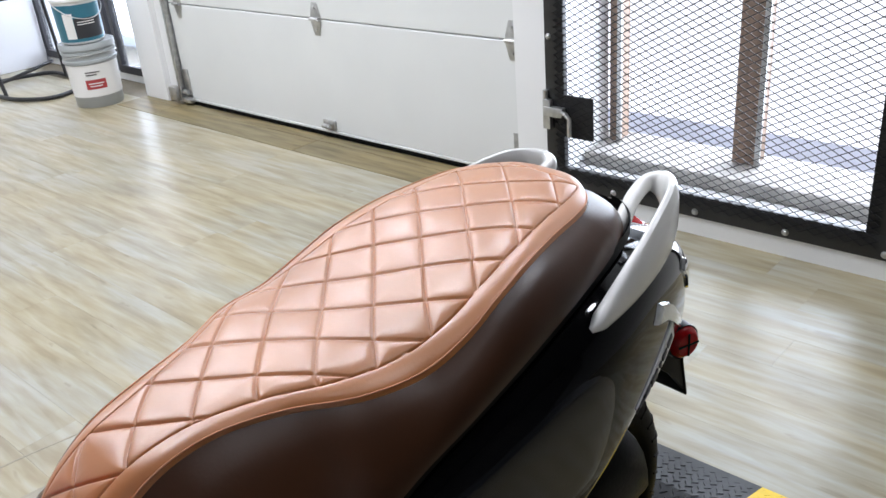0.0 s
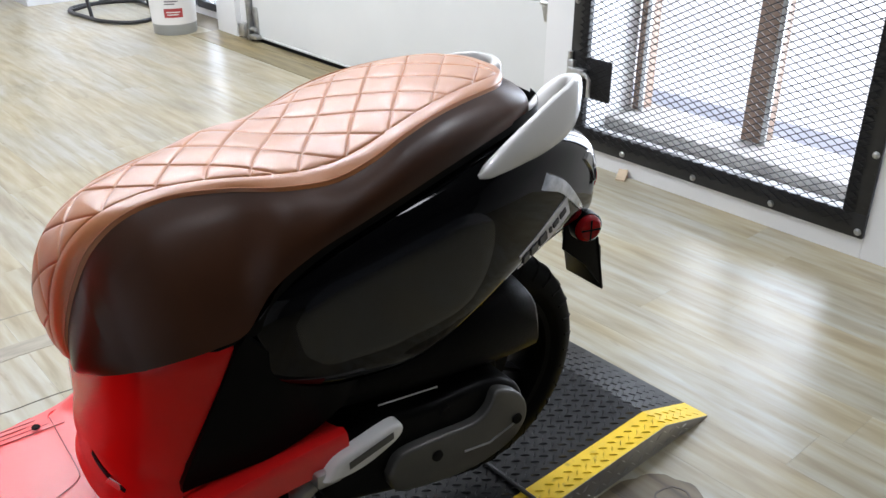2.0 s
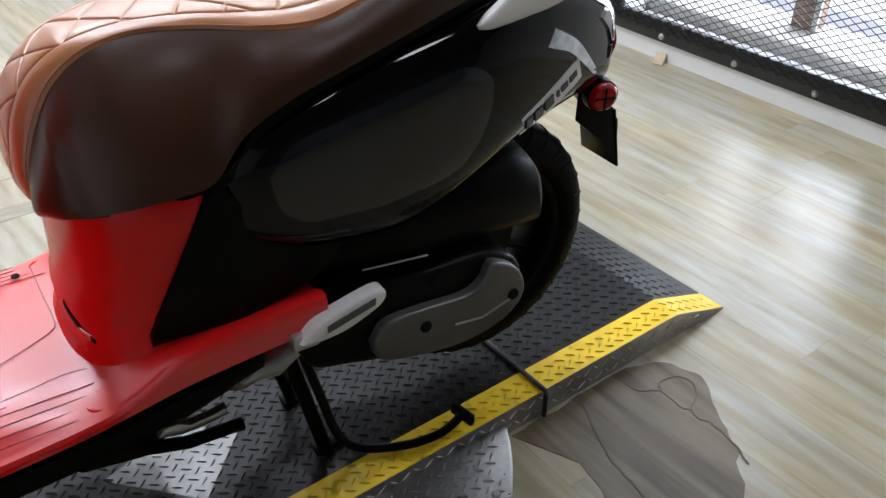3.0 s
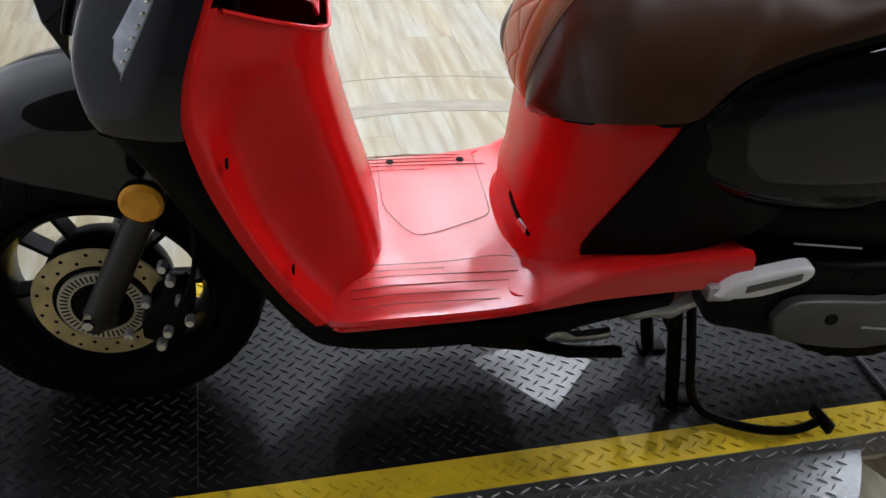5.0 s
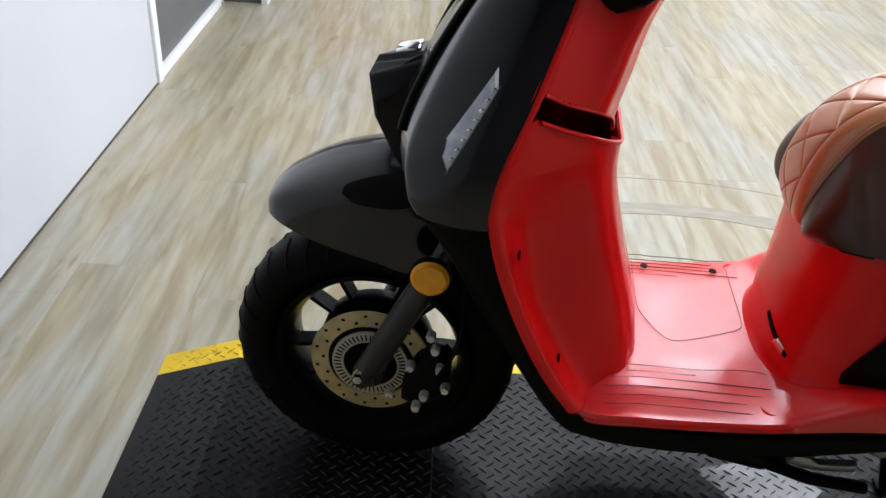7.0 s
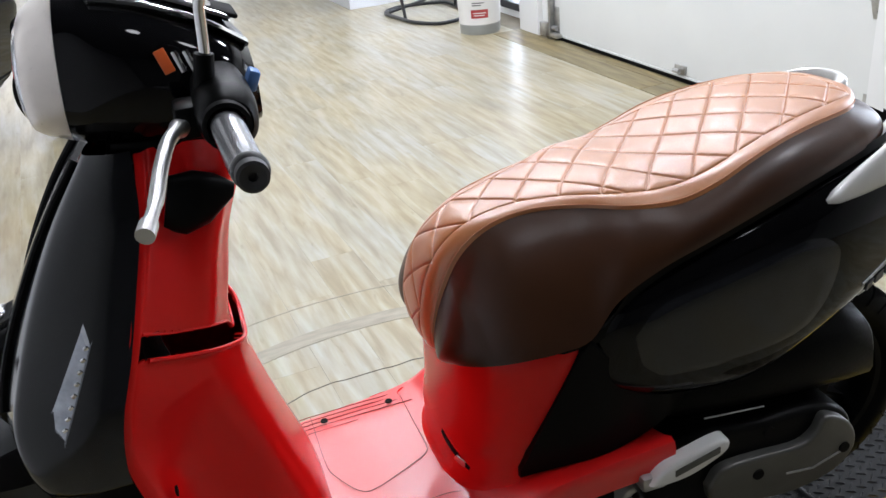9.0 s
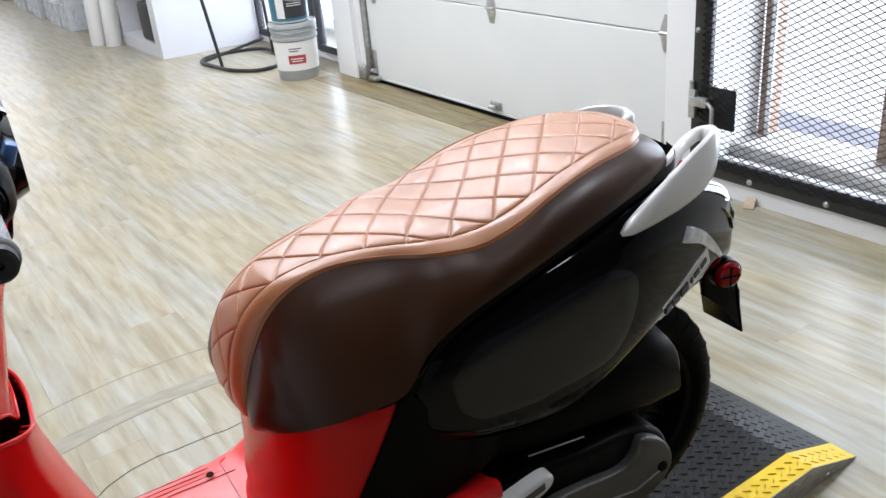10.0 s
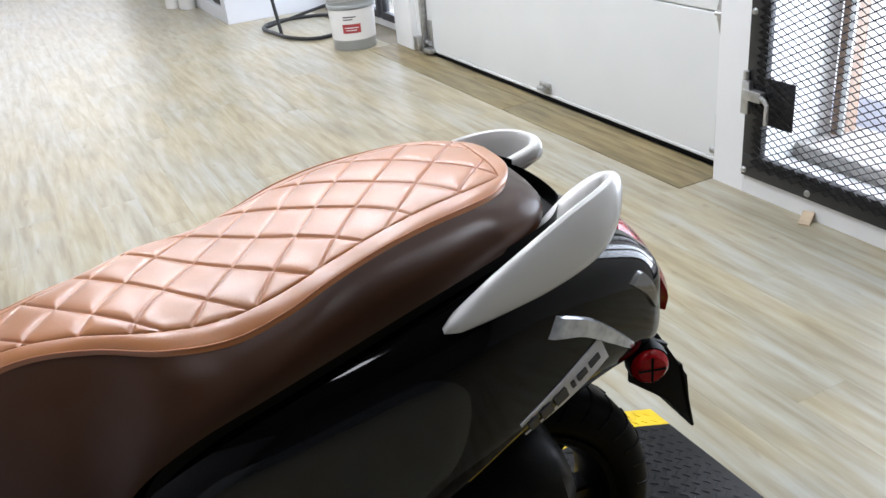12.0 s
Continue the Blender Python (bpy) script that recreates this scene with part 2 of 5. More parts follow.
    # copy of the red with stronger coat, for the lamps' pale glare
    "red_floor": mat("coated red plastic", (0.74, 0.010, 0.009), 0.34, vary=0.05, scale=4, fine=3, bump=0, spec=0.8, coat=0.4, coat_rough=0.24),
    "grey_wall": mat("dark grey wall paint", (0.10, 0.10, 0.105), 0.6, vary=0.05, scale=2),
    # darker red: the shade inside grooves is put into the colour
    "groove": mat("shadowed groove in red plastic", (0.26, 0.008, 0.008), 0.5, bump=0),
    "pane": glass_mat("window glass", (0.9, 0.93, 0.95)),
}


# ---- mesh helpers ----
def thing(name, label, category, at=None, group="", kind=""):
    ob = new(name)
    ob.empty_display_size = 0.05
    if at is not None:
        ob.matrix_world = at if isinstance(at, Matrix) else pose(*at)
    return tagged(ob, label, category, group, kind)


def part(name, bm, material, parent=None, label="", smooth=True, kind="", m=None, sharp=35):
    me = bpy.data.meshes.new(name)
    if isinstance(bm, tuple):
        me.from_pydata(*bm)
    else:
        bmesh.ops.recalc_face_normals(bm, faces=bm.faces)
        bm.to_mesh(me)
        bm.free()
    me.materials.append(M[material])
    if smooth:
        me.polygons.foreach_set("use_smooth", [True] * len(me.polygons))
        me.set_sharp_from_angle(angle=radians(sharp))
    ob = new(name, me)
    if parent is not None:
        ob.parent = parent
    if m is not None:
        ob.matrix_basis = m
    return tagged(ob, label, kind=kind)


def join(bm, other):
    me = bpy.data.meshes.new("temporary")
    other.to_mesh(me)
    other.free()
    bm.from_mesh(me)
    bpy.data.meshes.remove(me)
    return bm


def box(sx, sy, sz, at=(0, 0, 0), bevel=0.0, seg=2, turn=None):
    """A bevelled box, centred at the place."""
    bm = bmesh.new()
    bmesh.ops.create_cube(bm, size=1, matrix=Matrix.Diagonal((sx, sy, sz, 1)))
    if bevel:
        bmesh.ops.bevel(bm, geom=bm.edges[:], offset=bevel, segments=seg, affect="EDGES", profile=0.5)
    bm.transform(Matrix.Translation(at) @ (turn or Matrix()))
    return bm


def span(x0, x1, y0, y1, z0, z1, bevel=0.0, seg=2):
    return box(x1 - x0, y1 - y0, z1 - z0, ((x0 + x1) / 2, (y0 + y1) / 2, (z0 + z1) / 2), bevel, seg)


def lathe(profile, steps=32, axis="z", at=(0, 0, 0)):
    """Turn a profile of (radius, height) round an axis."""
    bm = bmesh.new()
    rings = []
    for r, h in profile:
        ring = []
        for k in range(steps):
            a = math.tau * k / steps
            c, s = r * math.cos(a), r * math.sin(a)
            p = {"z": (c, s, h), "y": (c, h, s), "x": (h, c, s)}[axis]
            ring.append(bm.verts.new(Vector(p) + Vector(at)))
        rings.append(ring)
    for a, b in zip(rings, rings[1:]):
        for k in range(steps):
            bm.faces.new((a[k], a[(k + 1) % steps], b[(k + 1) % steps], b[k]))
    if profile[0] != profile[-1]:
        for ring in (rings[0], rings[-1]):
            bm.faces.new(ring)
    return bm


def tube(points, radius, steps=12, caps=True):
    """A round bar along points; radius: one number or one for each point."""
    pts = [Vector(p) for p in points]
    rad = radius if isinstance(radius, (list, tuple)) else [radius] * len(pts)
    bm = bmesh.new()
    up, rings = Vector((0.31, 0.17, 0.93)).normalized(), []
    for i, p in enumerate(pts):
        d = (pts[min(i + 1, len(pts) - 1)] - pts[max(i - 1, 0)]).normalized()
        a = d.cross(up).normalized()
        up = a.cross(d).normalized()
        rings.append([bm.verts.new(p + rad[i] * (math.cos(math.tau * k / steps) * a + math.sin(math.tau * k / steps) * up)) for k in range(steps)])
    for a, b in zip(rings, rings[1:]):
        for k in range(steps):
            bm.faces.new((a[k], a[(k + 1) % steps], b[(k + 1) % steps], b[k]))
    if caps:
        bm.faces.new(rings[0][::-1])
        bm.faces.new(rings[-1])
    return bm


def smooth_path(points, n):
    """n points on a Catmull-Rom curve through the given ones (numbers of any count)."""
    p = np.array(points, float)
    q = np.vstack([2 * p[0] - p[1], p, 2 * p[-1] - p[-2]])
    out = []
    for s in np.linspace(0, len(p) - 1, n):
        i = min(int(s), len(p) - 2)
        f = s - i
        a, b, c, d = q[i : i + 4]
        out.append(0.5 * (2 * b + (c - a) * f + (2 * a - 5 * b + 4 * c - d) * f * f + (3 * b - a - 3 * c + d) * f**3))
    return np.array(out)


def sheet(rows, closed=False, hole=None):
    """A skin over rows of points; closed: each row is a ring. hole(i, j) leaves a face out."""
    bm = bmesh.new()
    vs = [[bm.verts.new(p) for p in row] for row in rows]
    for i, (a, b) in enumerate(zip(vs, vs[1:])):
        n = len(a)
        for j in range(n if closed else n - 1):
            if hole and hole(i, j):
                continue
            bm.faces.new((a[j], a[(j + 1) % n], b[(j + 1) % n], b[j]))
    return bm


def thick(bm, depth, inside):
    """Give a skin thickness towards a point that lies inside of it."""
    bmesh.ops.recalc_face_normals(bm, faces=bm.faces)
    bm.normal_update()
    p = Vector(inside)
    if sum(f.calc_area() * f.normal.dot((f.calc_center_median() - p).normalized()) for f in bm.faces) < 0:
        bmesh.ops.reverse_faces(bm, faces=bm.faces)
        bm.normal_update()
    rim = [e for e in bm.edges if e.is_boundary]
    twin = {v: bm.verts.new(v.co - v.normal * depth) for v in list(bm.verts)}
    for f in list(bm.faces):
        bm.faces.new([twin[v] for v in reversed(f.verts)])
    for e in rim:
        a, b = e.verts
        bm.faces.new((a, b, twin[b], twin[a]))
    return bm


def capped(rows):
    bm = sheet(rows, True)
    bm.verts.ensure_lookup_table()
    n = len(rows[0])
    bm.faces.new(bm.verts[:n])
    bm.faces.new(bm.verts[-n:])
    return bm


def flat_shape(outline, depth, bevel=0.0, seg=2):
    """A plate from an outline in the xz plane, thick along y (from y = 0 to depth)."""
    bm = bmesh.new()
    f = bm.faces.new([bm.verts.new((x, 0, z)) for x, z in outline])
    r = bmesh.ops.extrude_face_region(bm, geom=[f])
    bmesh.ops.translate(bm, verts=[v for v in r["geom"] if isinstance(v, bmesh.types.BMVert)], vec=(0, depth, 0))
    if bevel:
        bmesh.ops.recalc_face_normals(bm, faces=bm.faces)
        rim = [e for e in bm.edges if abs(e.verts[0].co.y - e.verts[1].co.y) < 1e-6 and abs(e.verts[0].co.y - 0) < 1e-6]
        bmesh.ops.bevel(bm, geom=rim, offset=bevel, segments=seg, affect="EDGES", profile=0.5)
    return bm


def super_ring(cu, cw, hw, hh, n=3.0, steps=40, slant=0.0):
    """A rounded-box ring across the scooter at u = cu (leaning with slant), half-width hw, half-height hh."""
    out = []
    for k in range(steps):
        a = math.tau * k / steps
        c, s = math.cos(a), math.sin(a)
        v = hw * math.copysign(abs(c) ** (2 / n), c)
        w = hh * math.copysign(abs(s) ** (2 / n), s)
        out.append((cu + slant * w, v, cw + w))
    return out


# ---- the room ----
WX0, WX1, DX, Y0, Y1 = -1.61, 2.195, 2.285, -4.5, 11.5   # left wall, gate wall, overhead door, near and far ends


def structure(name, bm, material, label, smooth=False):
    return tagged(part(name, bm, material, smooth=smooth), label, kind="structure")


floor = structure("floor", span(WX0 - 0.3, 3.0, Y0 - 0.3, Y1 + 0.3, -0.12, -0.006), "subfloor", "whitewashed wood-look plank floor with a soft sheen")
structure("ceiling", span(WX0 - 0.3, 3.0, Y0 - 0.3, Y1 + 0.3, CEIL, CEIL + 0.15), "ceiling", "dark painted ceiling with panel lights")
structure("wall_west", span(WX0 - 0.15, WX0, Y0, 1.74, 0, CEIL), "toned_wall", "smooth white painted wall, toned down, beside a grey door")
structure("wall_west_far", span(WX0 - 0.15, WX0, 2.70, Y1, 0, CEIL), "wall", "white painted wall past the grey door")
structure("wall_west_lintel", span(WX0 - 0.15, WX0, 1.74, 2.70, 2.1, CEIL), "wall", "white wall over the grey door")
# unseen closing wall, dark so that little light bounces onto the near side
structure("wall_south", span(WX0 - 0.15, 3.0, Y0 - 0.15, Y0, 0, CEIL), "grey_wall", "unseen closing wall, kept dark to cut bounce light")
# end wall with an assumed, unseen window that lets in fill light
structure("wall_north_left", span(WX0 - 0.15, -1.45, Y1, Y1 + 0.15, 0, CEIL), "wall", "white wall beside the assumed end window")
structure("wall_north_right", span(1.45, 3.0, Y1, Y1 + 0.15, 0, CEIL), "wall", "white wall beside the assumed end window")
structure("wall_north_base", span(-1.45, 1.45, Y1, Y1 + 0.15, 0, 0.4), "wall", "white wall under the assumed end window")
structure("wall_north_head", span(-1.45, 1.45, Y1, Y1 + 0.15, 2.8, CEIL), "wall", "white wall over the assumed end window")
# gate wall: pier, sill strip, lintel, right side
GY0, GY1, GZ0 = -0.145, 1.062, 0.068                      # opening that the gate fills
structure("wall_east_pier", span(WX1, 2.60, GY1 + 0.002, 1.205, 0, CEIL), "wall", "white painted pier between overhead door and gate")
structure("wall_east_sill", span(WX1, 2.42, GY0, GY1, 0, GZ0), "wall", "low white sill under the steel gate")
structure("wall_east_lintel", span(WX1, 2.42, GY0, GY1, 2.15, CEIL), "wall", "white wall over the steel gate")
structure("wall_east_near", span(WX1, 2.42, Y0, GY0 - 0.002, 0, CEIL), "wall", "smooth white painted wall beside the gate")
structure("wall_east_head", span(2.24, 2.60, 1.205, 3.80, 2.2, CEIL), "wall", "white wall over the overhead door")
structure("wall_east_post", span(2.245, 2.60, 3.80, 4.02, 0, CEIL), "wall", "white post beside the overhead door")
structure("wall_east_window_base", span(2.40, 2.55, 4.02, 5.68, 0, 0.05), "wall", "low white sill under dark framed windows")
structure("wall_east_window_head", span(2.40, 2.55, 4.02, 5.68, 2.1, CEIL), "wall", "white wall over dark framed windows")
structure("wall_east_far", span(2.40, 2.55, 5.68, Y1, 0, CEIL), "wall", "white painted wall behind the counter")
structure("wall_east_return", span(2.256, 2.40, 4.02, 4.06, 0, CEIL), "wall", "white return of the post")
structure("baseboard", span(WX0, WX0 + 0.004, Y0, 1.735, 0, 0.005), "crack", "thin dark joint along the wall foot")

# grey door in the west wall, a fin panel with a pale edge past it
gd = thing("door_1", "dark grey flush door in a white frame, closed", "door", kind="structure")
part("door_leaf", span(WX0 - 0.05, WX0 - 0.012, 1.79, 2.66, 0.035, 2.05, 0.003), "grey_door", gd, smooth=False)
part("door_sill", span(WX0 - 0.06, WX0 + 0.006, 1.79, 2.66, 0, 0.03, 0.003), "wall", gd, "white threshold", smooth=False)
part("jamb", span(WX0 - 0.09, WX0 + 0.012, 1.735, 1.785, 0, 2.1, 0.004), "wall", gd, "white jamb", smooth=False)
fin = thing("partition_panel", "dark grey partition panel with a white edge strip", "panel")
part("panel", span(WX0, -1.44, 2.72, 2.76, 0.0, 2.1, 0.003), "grey_door", fin, smooth=False)
part("edge_strip", span(-1.44, -1.41, 2.705, 2.775, 0.0, 2.1, 0.003), "wall", fin, "white edge strip", smooth=False)

# ---- overhead door ----
od = thing("garage_door", "white sectional overhead door, shut, with galvanised hinges", "overhead door")
DY0, DY1, SEC = 1.235, 3.655, 0.533
for k in range(4):
    z0 = 0.03 + k * SEC
    sec = part("section", span(DX, DX + 0.045, DY0, DY1, z0 + 0.002, z0 + SEC - 0.003, 0.004), "door", od, smooth=False)
    for yh in (1.28, 2.414, 3.56):
        hb = flat_shape([(-0.016, -0.075), (0.016, -0.075), (0.034, -0.018), (0.034, 0.018), (0.016, 0.075), (-0.016, 0.075), (-0.034, 0.018), (-0.034, -0.018)], 0.004, 0.001)
        hb.transform(pose(DX - 0.0045, yh, z0 + SEC, 0, 0, -90))
        join(hb, tube([(DX - 0.012, yh - 0.03, z0 + SEC), (DX - 0.012, yh + 0.03, z0 + SEC)], 0.009, 10))
        for dz in (-0.05, 0.05):
            join(hb, tube([(DX - 0.010, yh, z0 + SEC + dz), (DX - 0.003, yh, z0 + SEC + dz)], 0.006, 8))
        part("hinge", hb, "galv", od)
part("bottom_seal", span(DX - 0.006, DX + 0.05, DY0, DY1, 0.0, 0.020, 0.005), "rubber", od)
part("bottom_rail", span(DX - 0.004, DX + 0.046, DY0, DY1, 0.0202, 0.0315, 0.002), "door", od)
part("pull_handle", tube(smooth_path([(DX - 0.004, 2.425, 0.845), (DX - 0.03, 2.425, 0.84), (DX - 0.034, 2.41, 0.79), (DX - 0.034, 2.418, 0.735), (DX - 0.03, 2.43, 0.70), (DX - 0.004, 2.43, 0.695)], 24), 0.006, 10), "galv", od, "galvanised pull handle")
part("lift_bracket", join(span(DX - 0.012, DX - 0.001, 2.37, 2.455, 0.04, 0.085, 0.003), tube([(DX - 0.03, 2.39, 0.06), (DX - 0.03, 2.435, 0.06)], 0.012, 10)), "galv", od)
for yb, sgn in ((DY0 + 0.03, 1), (DY1 - 0.03, -1)):
    bb = span(DX - 0.006, DX - 0.001, yb - 0.03, yb + 0.03, 0.04, 0.2, 0.002)
    join(bb, tube([(DX - 0.016, yb - 0.02, 0.07), (DX - 0.016, yb + 0.03, 0.07)], 0.014, 10))
    part("bottom_bracket", bb, "galv", od)
for yt in (DY0 - 0.012, DY1 + 0.014):
    tr = span(DX - 0.03, DX + 0.03, yt - 0.004, yt + 0.004, 0.0, 2.2, 0.002)
    join(tr, span(DX - 0.034, DX - 0.028, yt - 0.012, yt + 0.012, 0.0, 2.2, 0.001))
    part("track", tr, "galv", od)
part("weather_strip", span(DX - 0.004, DX + 0.05, DY1 + 0.03, 3.80, 0, 2.2), "wall", od, "white side strip", smooth=False)
fl = span(DX - 0.06, DX - 0.02, DY1 + 0.02, DY1 + 0.09, 0.02, 0.1, 0.004)
join(fl, span(DX - 0.05, DX - 0.01, DY1 - 0.10, DY1 - 0.02, 0.02, 0.045, 0.004))
part("track_foot", fl, "galv", od)

# ---- steel gate ----
gate = thing("security_gate", "black steel framed gate filled with expanded mesh", "gate")
FR = 0.078
for a in (dict(y0=GY0, y1=GY1, z0=GZ0, z1=GZ0 + FR), dict(y0=GY0, y1=GY1, z0=2.07, z1=2.15), dict(y0=GY0, y1=GY0 + FR, z0=GZ0 + FR, z1=2.07), dict(y0=GY1 - FR, y1=GY1, z0=GZ0 + FR, z1=2.07)):
    part("frame_bar", span(WX1 - 0.012, WX1 + 0.012, a["y0"], a["y1"], a["z0"], a["z1"], 0.002), "black_metal", gate)
for yb in (1.07 - 0.005, 0.78, 0.467, 0.164, -0.128):
    part("bolt", lathe([(0.0005, -0.009), (0.007, -0.008), (0.011, -0.002), (0.012, 0)], 10, "x", (WX1 - 0.012, min(yb, 1.05), 0.088)), "galv", gate)
for zb in (0.34, 0.62, 0.9, 1.2):
    for yb in (1.045, -0.13):
        part("bolt", lathe([(0.0005, -0.009), (0.007, -0.008), (0.011, -0.002), (0.012, 0)], 10, "x", (WX1 - 0.012, yb, zb)), "galv", gate)


def mesh_sheet(y0, y1, z0, z1, cw, ch, wide, deep):
    """Expanded metal: zigzag strands that touch at their bends."""
    vs, fs = [], []
    nr, nc = int((z1 - z0) / ch), int((y1 - y0) / (cw / 2))
    for r in range(nr):
        zc = z0 + (r + 0.5) * ch
        base = len(vs)
        for c in range(nc + 1):
            y = y0 + c * cw / 2
            z = zc + (ch / 2 if (c + r) % 2 else -ch / 2) * 0.94
            x = 0.002 if (c + r) % 2 else -0.002
            vs += [(x - deep, y, z + wide), (x + deep, y, z + wide * 0.4), (x + deep, y, z - wide), (x - deep, y, z - wide * 0.4)]
        for c in range(nc):
            i = base + 4 * c
            for k in range(4):
                fs.append((i + k, i + (k + 1) % 4, i + 4 + (k + 1) % 4, i + 4 + k))
    return vs, [], fs


part("mesh_infill", mesh_sheet(GY0 + 0.04, GY1 - 0.04, GZ0 + 0.035, 2.1, 0.045, 0.012, 0.0019, 0.002), "mesh", gate, "dark expanded metal infill", smooth=False, kind="stuff", m=pose(WX1 - 0.0165, 0, 0))
part("latch_plate", span(WX1 - 0.0118, WX1 - 0.009, 0.862, 0.983, 0.265, 0.42, 0.001), "black_metal", gate)
lt = span(WX1 - 0.04, WX1 - 0.013, 0.975, 1.055, 0.34, 0.375, 0.004)
join(lt, span(WX1 - 0.035, WX1 - 0.013, 1.03, 1.062, 0.29, 0.40, 0.004))
join(lt, tube([(WX1 - 0.03, 0.985, 0.36), (WX1 - 0.045, 0.955, 0.36), (WX1 - 0.045, 0.94, 0.345), (WX1 - 0.045, 0.94, 0.28)], 0.008, 10))
part("latch", lt, "galv", gate, "galvanised slide latch")
hg = tube([(WX1 - 0.02, 1.058, 0.33), (WX1 - 0.02, 1.058, 0.43)], 0.01, 10)
part("hasp", hg, "galv", gate)

# outside the gate: ledge, timber posts, pale ground, daylight
structure("ledge", span(2.43, 2.72, -0.6, 1.5, -0.05, 0.12, 0.01), "concrete", "rough concrete ledge outside the gate")
structure("ground", span(2.4, 9.0, -8.0, 14.0, -0.3, -0.12), "snow", "pale paving outside")
for yp, wdt in ((1.03, 0.035), (0.49, 0.085), (-0.12, 0.05)):
    tp = thing("timber_post", "weathered brown timber post on the ledge", "post", (2.63, yp, 0.12), "posts outside the gate")
    part("post", box(0.09, wdt, 2.2, (0, 0, 1.1), 0.004), "timber", tp, smooth=False)
    part("metal_strip", box(0.012, 0.02, 2.2, (-0.05, -wdt / 2 - 0.012, 1.1), 0.002), "galv", tp, smooth=False)
structure("backdrop_gate", span(3.6, 3.62, -2.0, 2.8, -0.12, 3.4), "sky_card", "bright overexposed daylight outside the gate")
structure("backdrop_windows", span(3.3, 3.32, 3.2, 7.5, -0.12, 3.2), "win_card", "bright bluish daylight outside the windows")
# added glowing card behind the assumed end window
structure("backdrop_far_fill", span(-3, 3, Y1 + 1.0, Y1 + 1.02, -0.1, 3.4), "fill_card", "added glowing backdrop outside the assumed end window")

# dark framed low windows
for yA, yB in ((4.08, 4.58), (4.62, 5.62)):
    wi = thing("window_1" if yA < 4.5 else "window_2", "dark framed window that reaches down near the floor", "window", kind="structure")
    xs0, xs1 = 2.385, 2.435
    for b in ((yA, yB, 0.05, 0.1), (yA, yB, 2.04, 2.1), (yA, yA + 0.045, 0.1, 2.04), (yB - 0.045, yB, 0.1, 2.04)):
        part("window_frame", span(xs0, xs1, *b, 0.003), "ink", wi, smooth=False)
    pane = part("pane", span(2.408, 2.414, yA + 0.045, yB - 0.045, 0.1, 2.04), "pane", wi, smooth=False)
    pane.visible_shadow = False

# ceiling lamps
for lx, ly in LAMPS:
    cl = thing("ceiling_light", "round white downlight on the dark ceiling", "ceiling light", (lx, ly, CEIL), "ceiling lights")
    part("housing", lathe([(0.001, 0.0), (0.145, 0.0), (0.15, -0.006), (0.148, -0.05), (0.138, -0.06), (0.001, -0.06)], 32), "wall", cl)
    part("diffuser", lathe([(0.001, -0.062), (0.13, -0.062), (0.132, -0.066), (0.12, -0.07), (0.001, -0.07)], 32), "tube_glow", cl)

# ---- turntable and platform ----
HP, PX, CX, PY, YI = 0.062, 1.155, 0.985, 0.287, 0.222


def lugs(cells, size, high, ramp=None):
    """Raised ribs of checker plate: (x, y, angle) rows."""
    vs, fs = [], []
    for x, y, a in cells:
        c, s = math.cos(a), math.sin(a)
        i = len(vs)
        for l, t, h in ((-1, 0, 0), (0, -0.17, 0), (1, 0, 0), (0, 0.17, 0), (-0.55, 0, 1), (0.55, 0, 1)):
            px, py = l * size, t * size
            X, Y = x + c * px - s * py, y + s * px + c * py
            vs.append((X, Y, (ramp(X) if ramp else 0) + h * high - (0.0004 if not h else 0)))
        fs += [(i, i + 1, i + 5, i + 4), (i + 1, i + 2, i + 5), (i + 2, i + 3, i + 4, i + 5), (i + 3, i, i + 4)]
    return vs, [], fs


def lug_grid(x0, x1, y0, y1, step, keep=lambda x, y: True):
    out = []
    for k, (o, a) in enumerate(((0.0, -38), (0.5, 38))):
        for i in range(int((x1 - x0) / step - o)):
            for j in range(int((y1 - y0) / step - o)):
                x, y = x0 + (i + 0.5 + o) * step, y0 + (j + 0.5 + o) * step
                if keep(x, y):
                    out.append((x, y, radians(a)))
    return out


def rampz(x):
    return HP if abs(x) < CX else HP * max(0.04, (PX - abs(x)) / (PX - CX))


disc = thing("turntable_disc", "bare steel checker plate turntable disc on the floor", "turntable")
part("disc", lathe([(0.02, 0.036), (0.58, 0.036), (0.586, 0.033), (0.586, 0.0), (0.02, 0.0)], 96), "bare", disc)
part("checker_ribs", lugs(lug_grid(-0.58, 0.58, -0.58, 0.58, 0.0275, lambda x, y: PY + 0.012 < abs(y) and x * x + y * y < 0.565**2), 0.0112, 0.003), "bare_lug", disc, kind="stuff", m=pose(0, 0, 0.036))
for k in range(8):
    a = radians(-28 - 18 * k)
    part("screw_head", lathe([(0.001, 0.004), (0.006, 0.0035), (0.008, 0.0)], 10, "z", (0.56 * math.cos(a), 0.56 * math.sin(a), 0.036)), "galv", disc)

plat = thing("display_platform", "low black checker plate platform with yellow edges and ramp ends", "platform")


def strip(ya, yb):
    xs = [-PX, -CX, *np.linspace(-CX, CX, 9)[1:-1], CX, PX]
    rows = [[(x, ya, rampz(x)), (x, yb, rampz(x)), (x, yb, 0.0), (x, ya, 0.0)] for x in xs]
    return capped(rows)


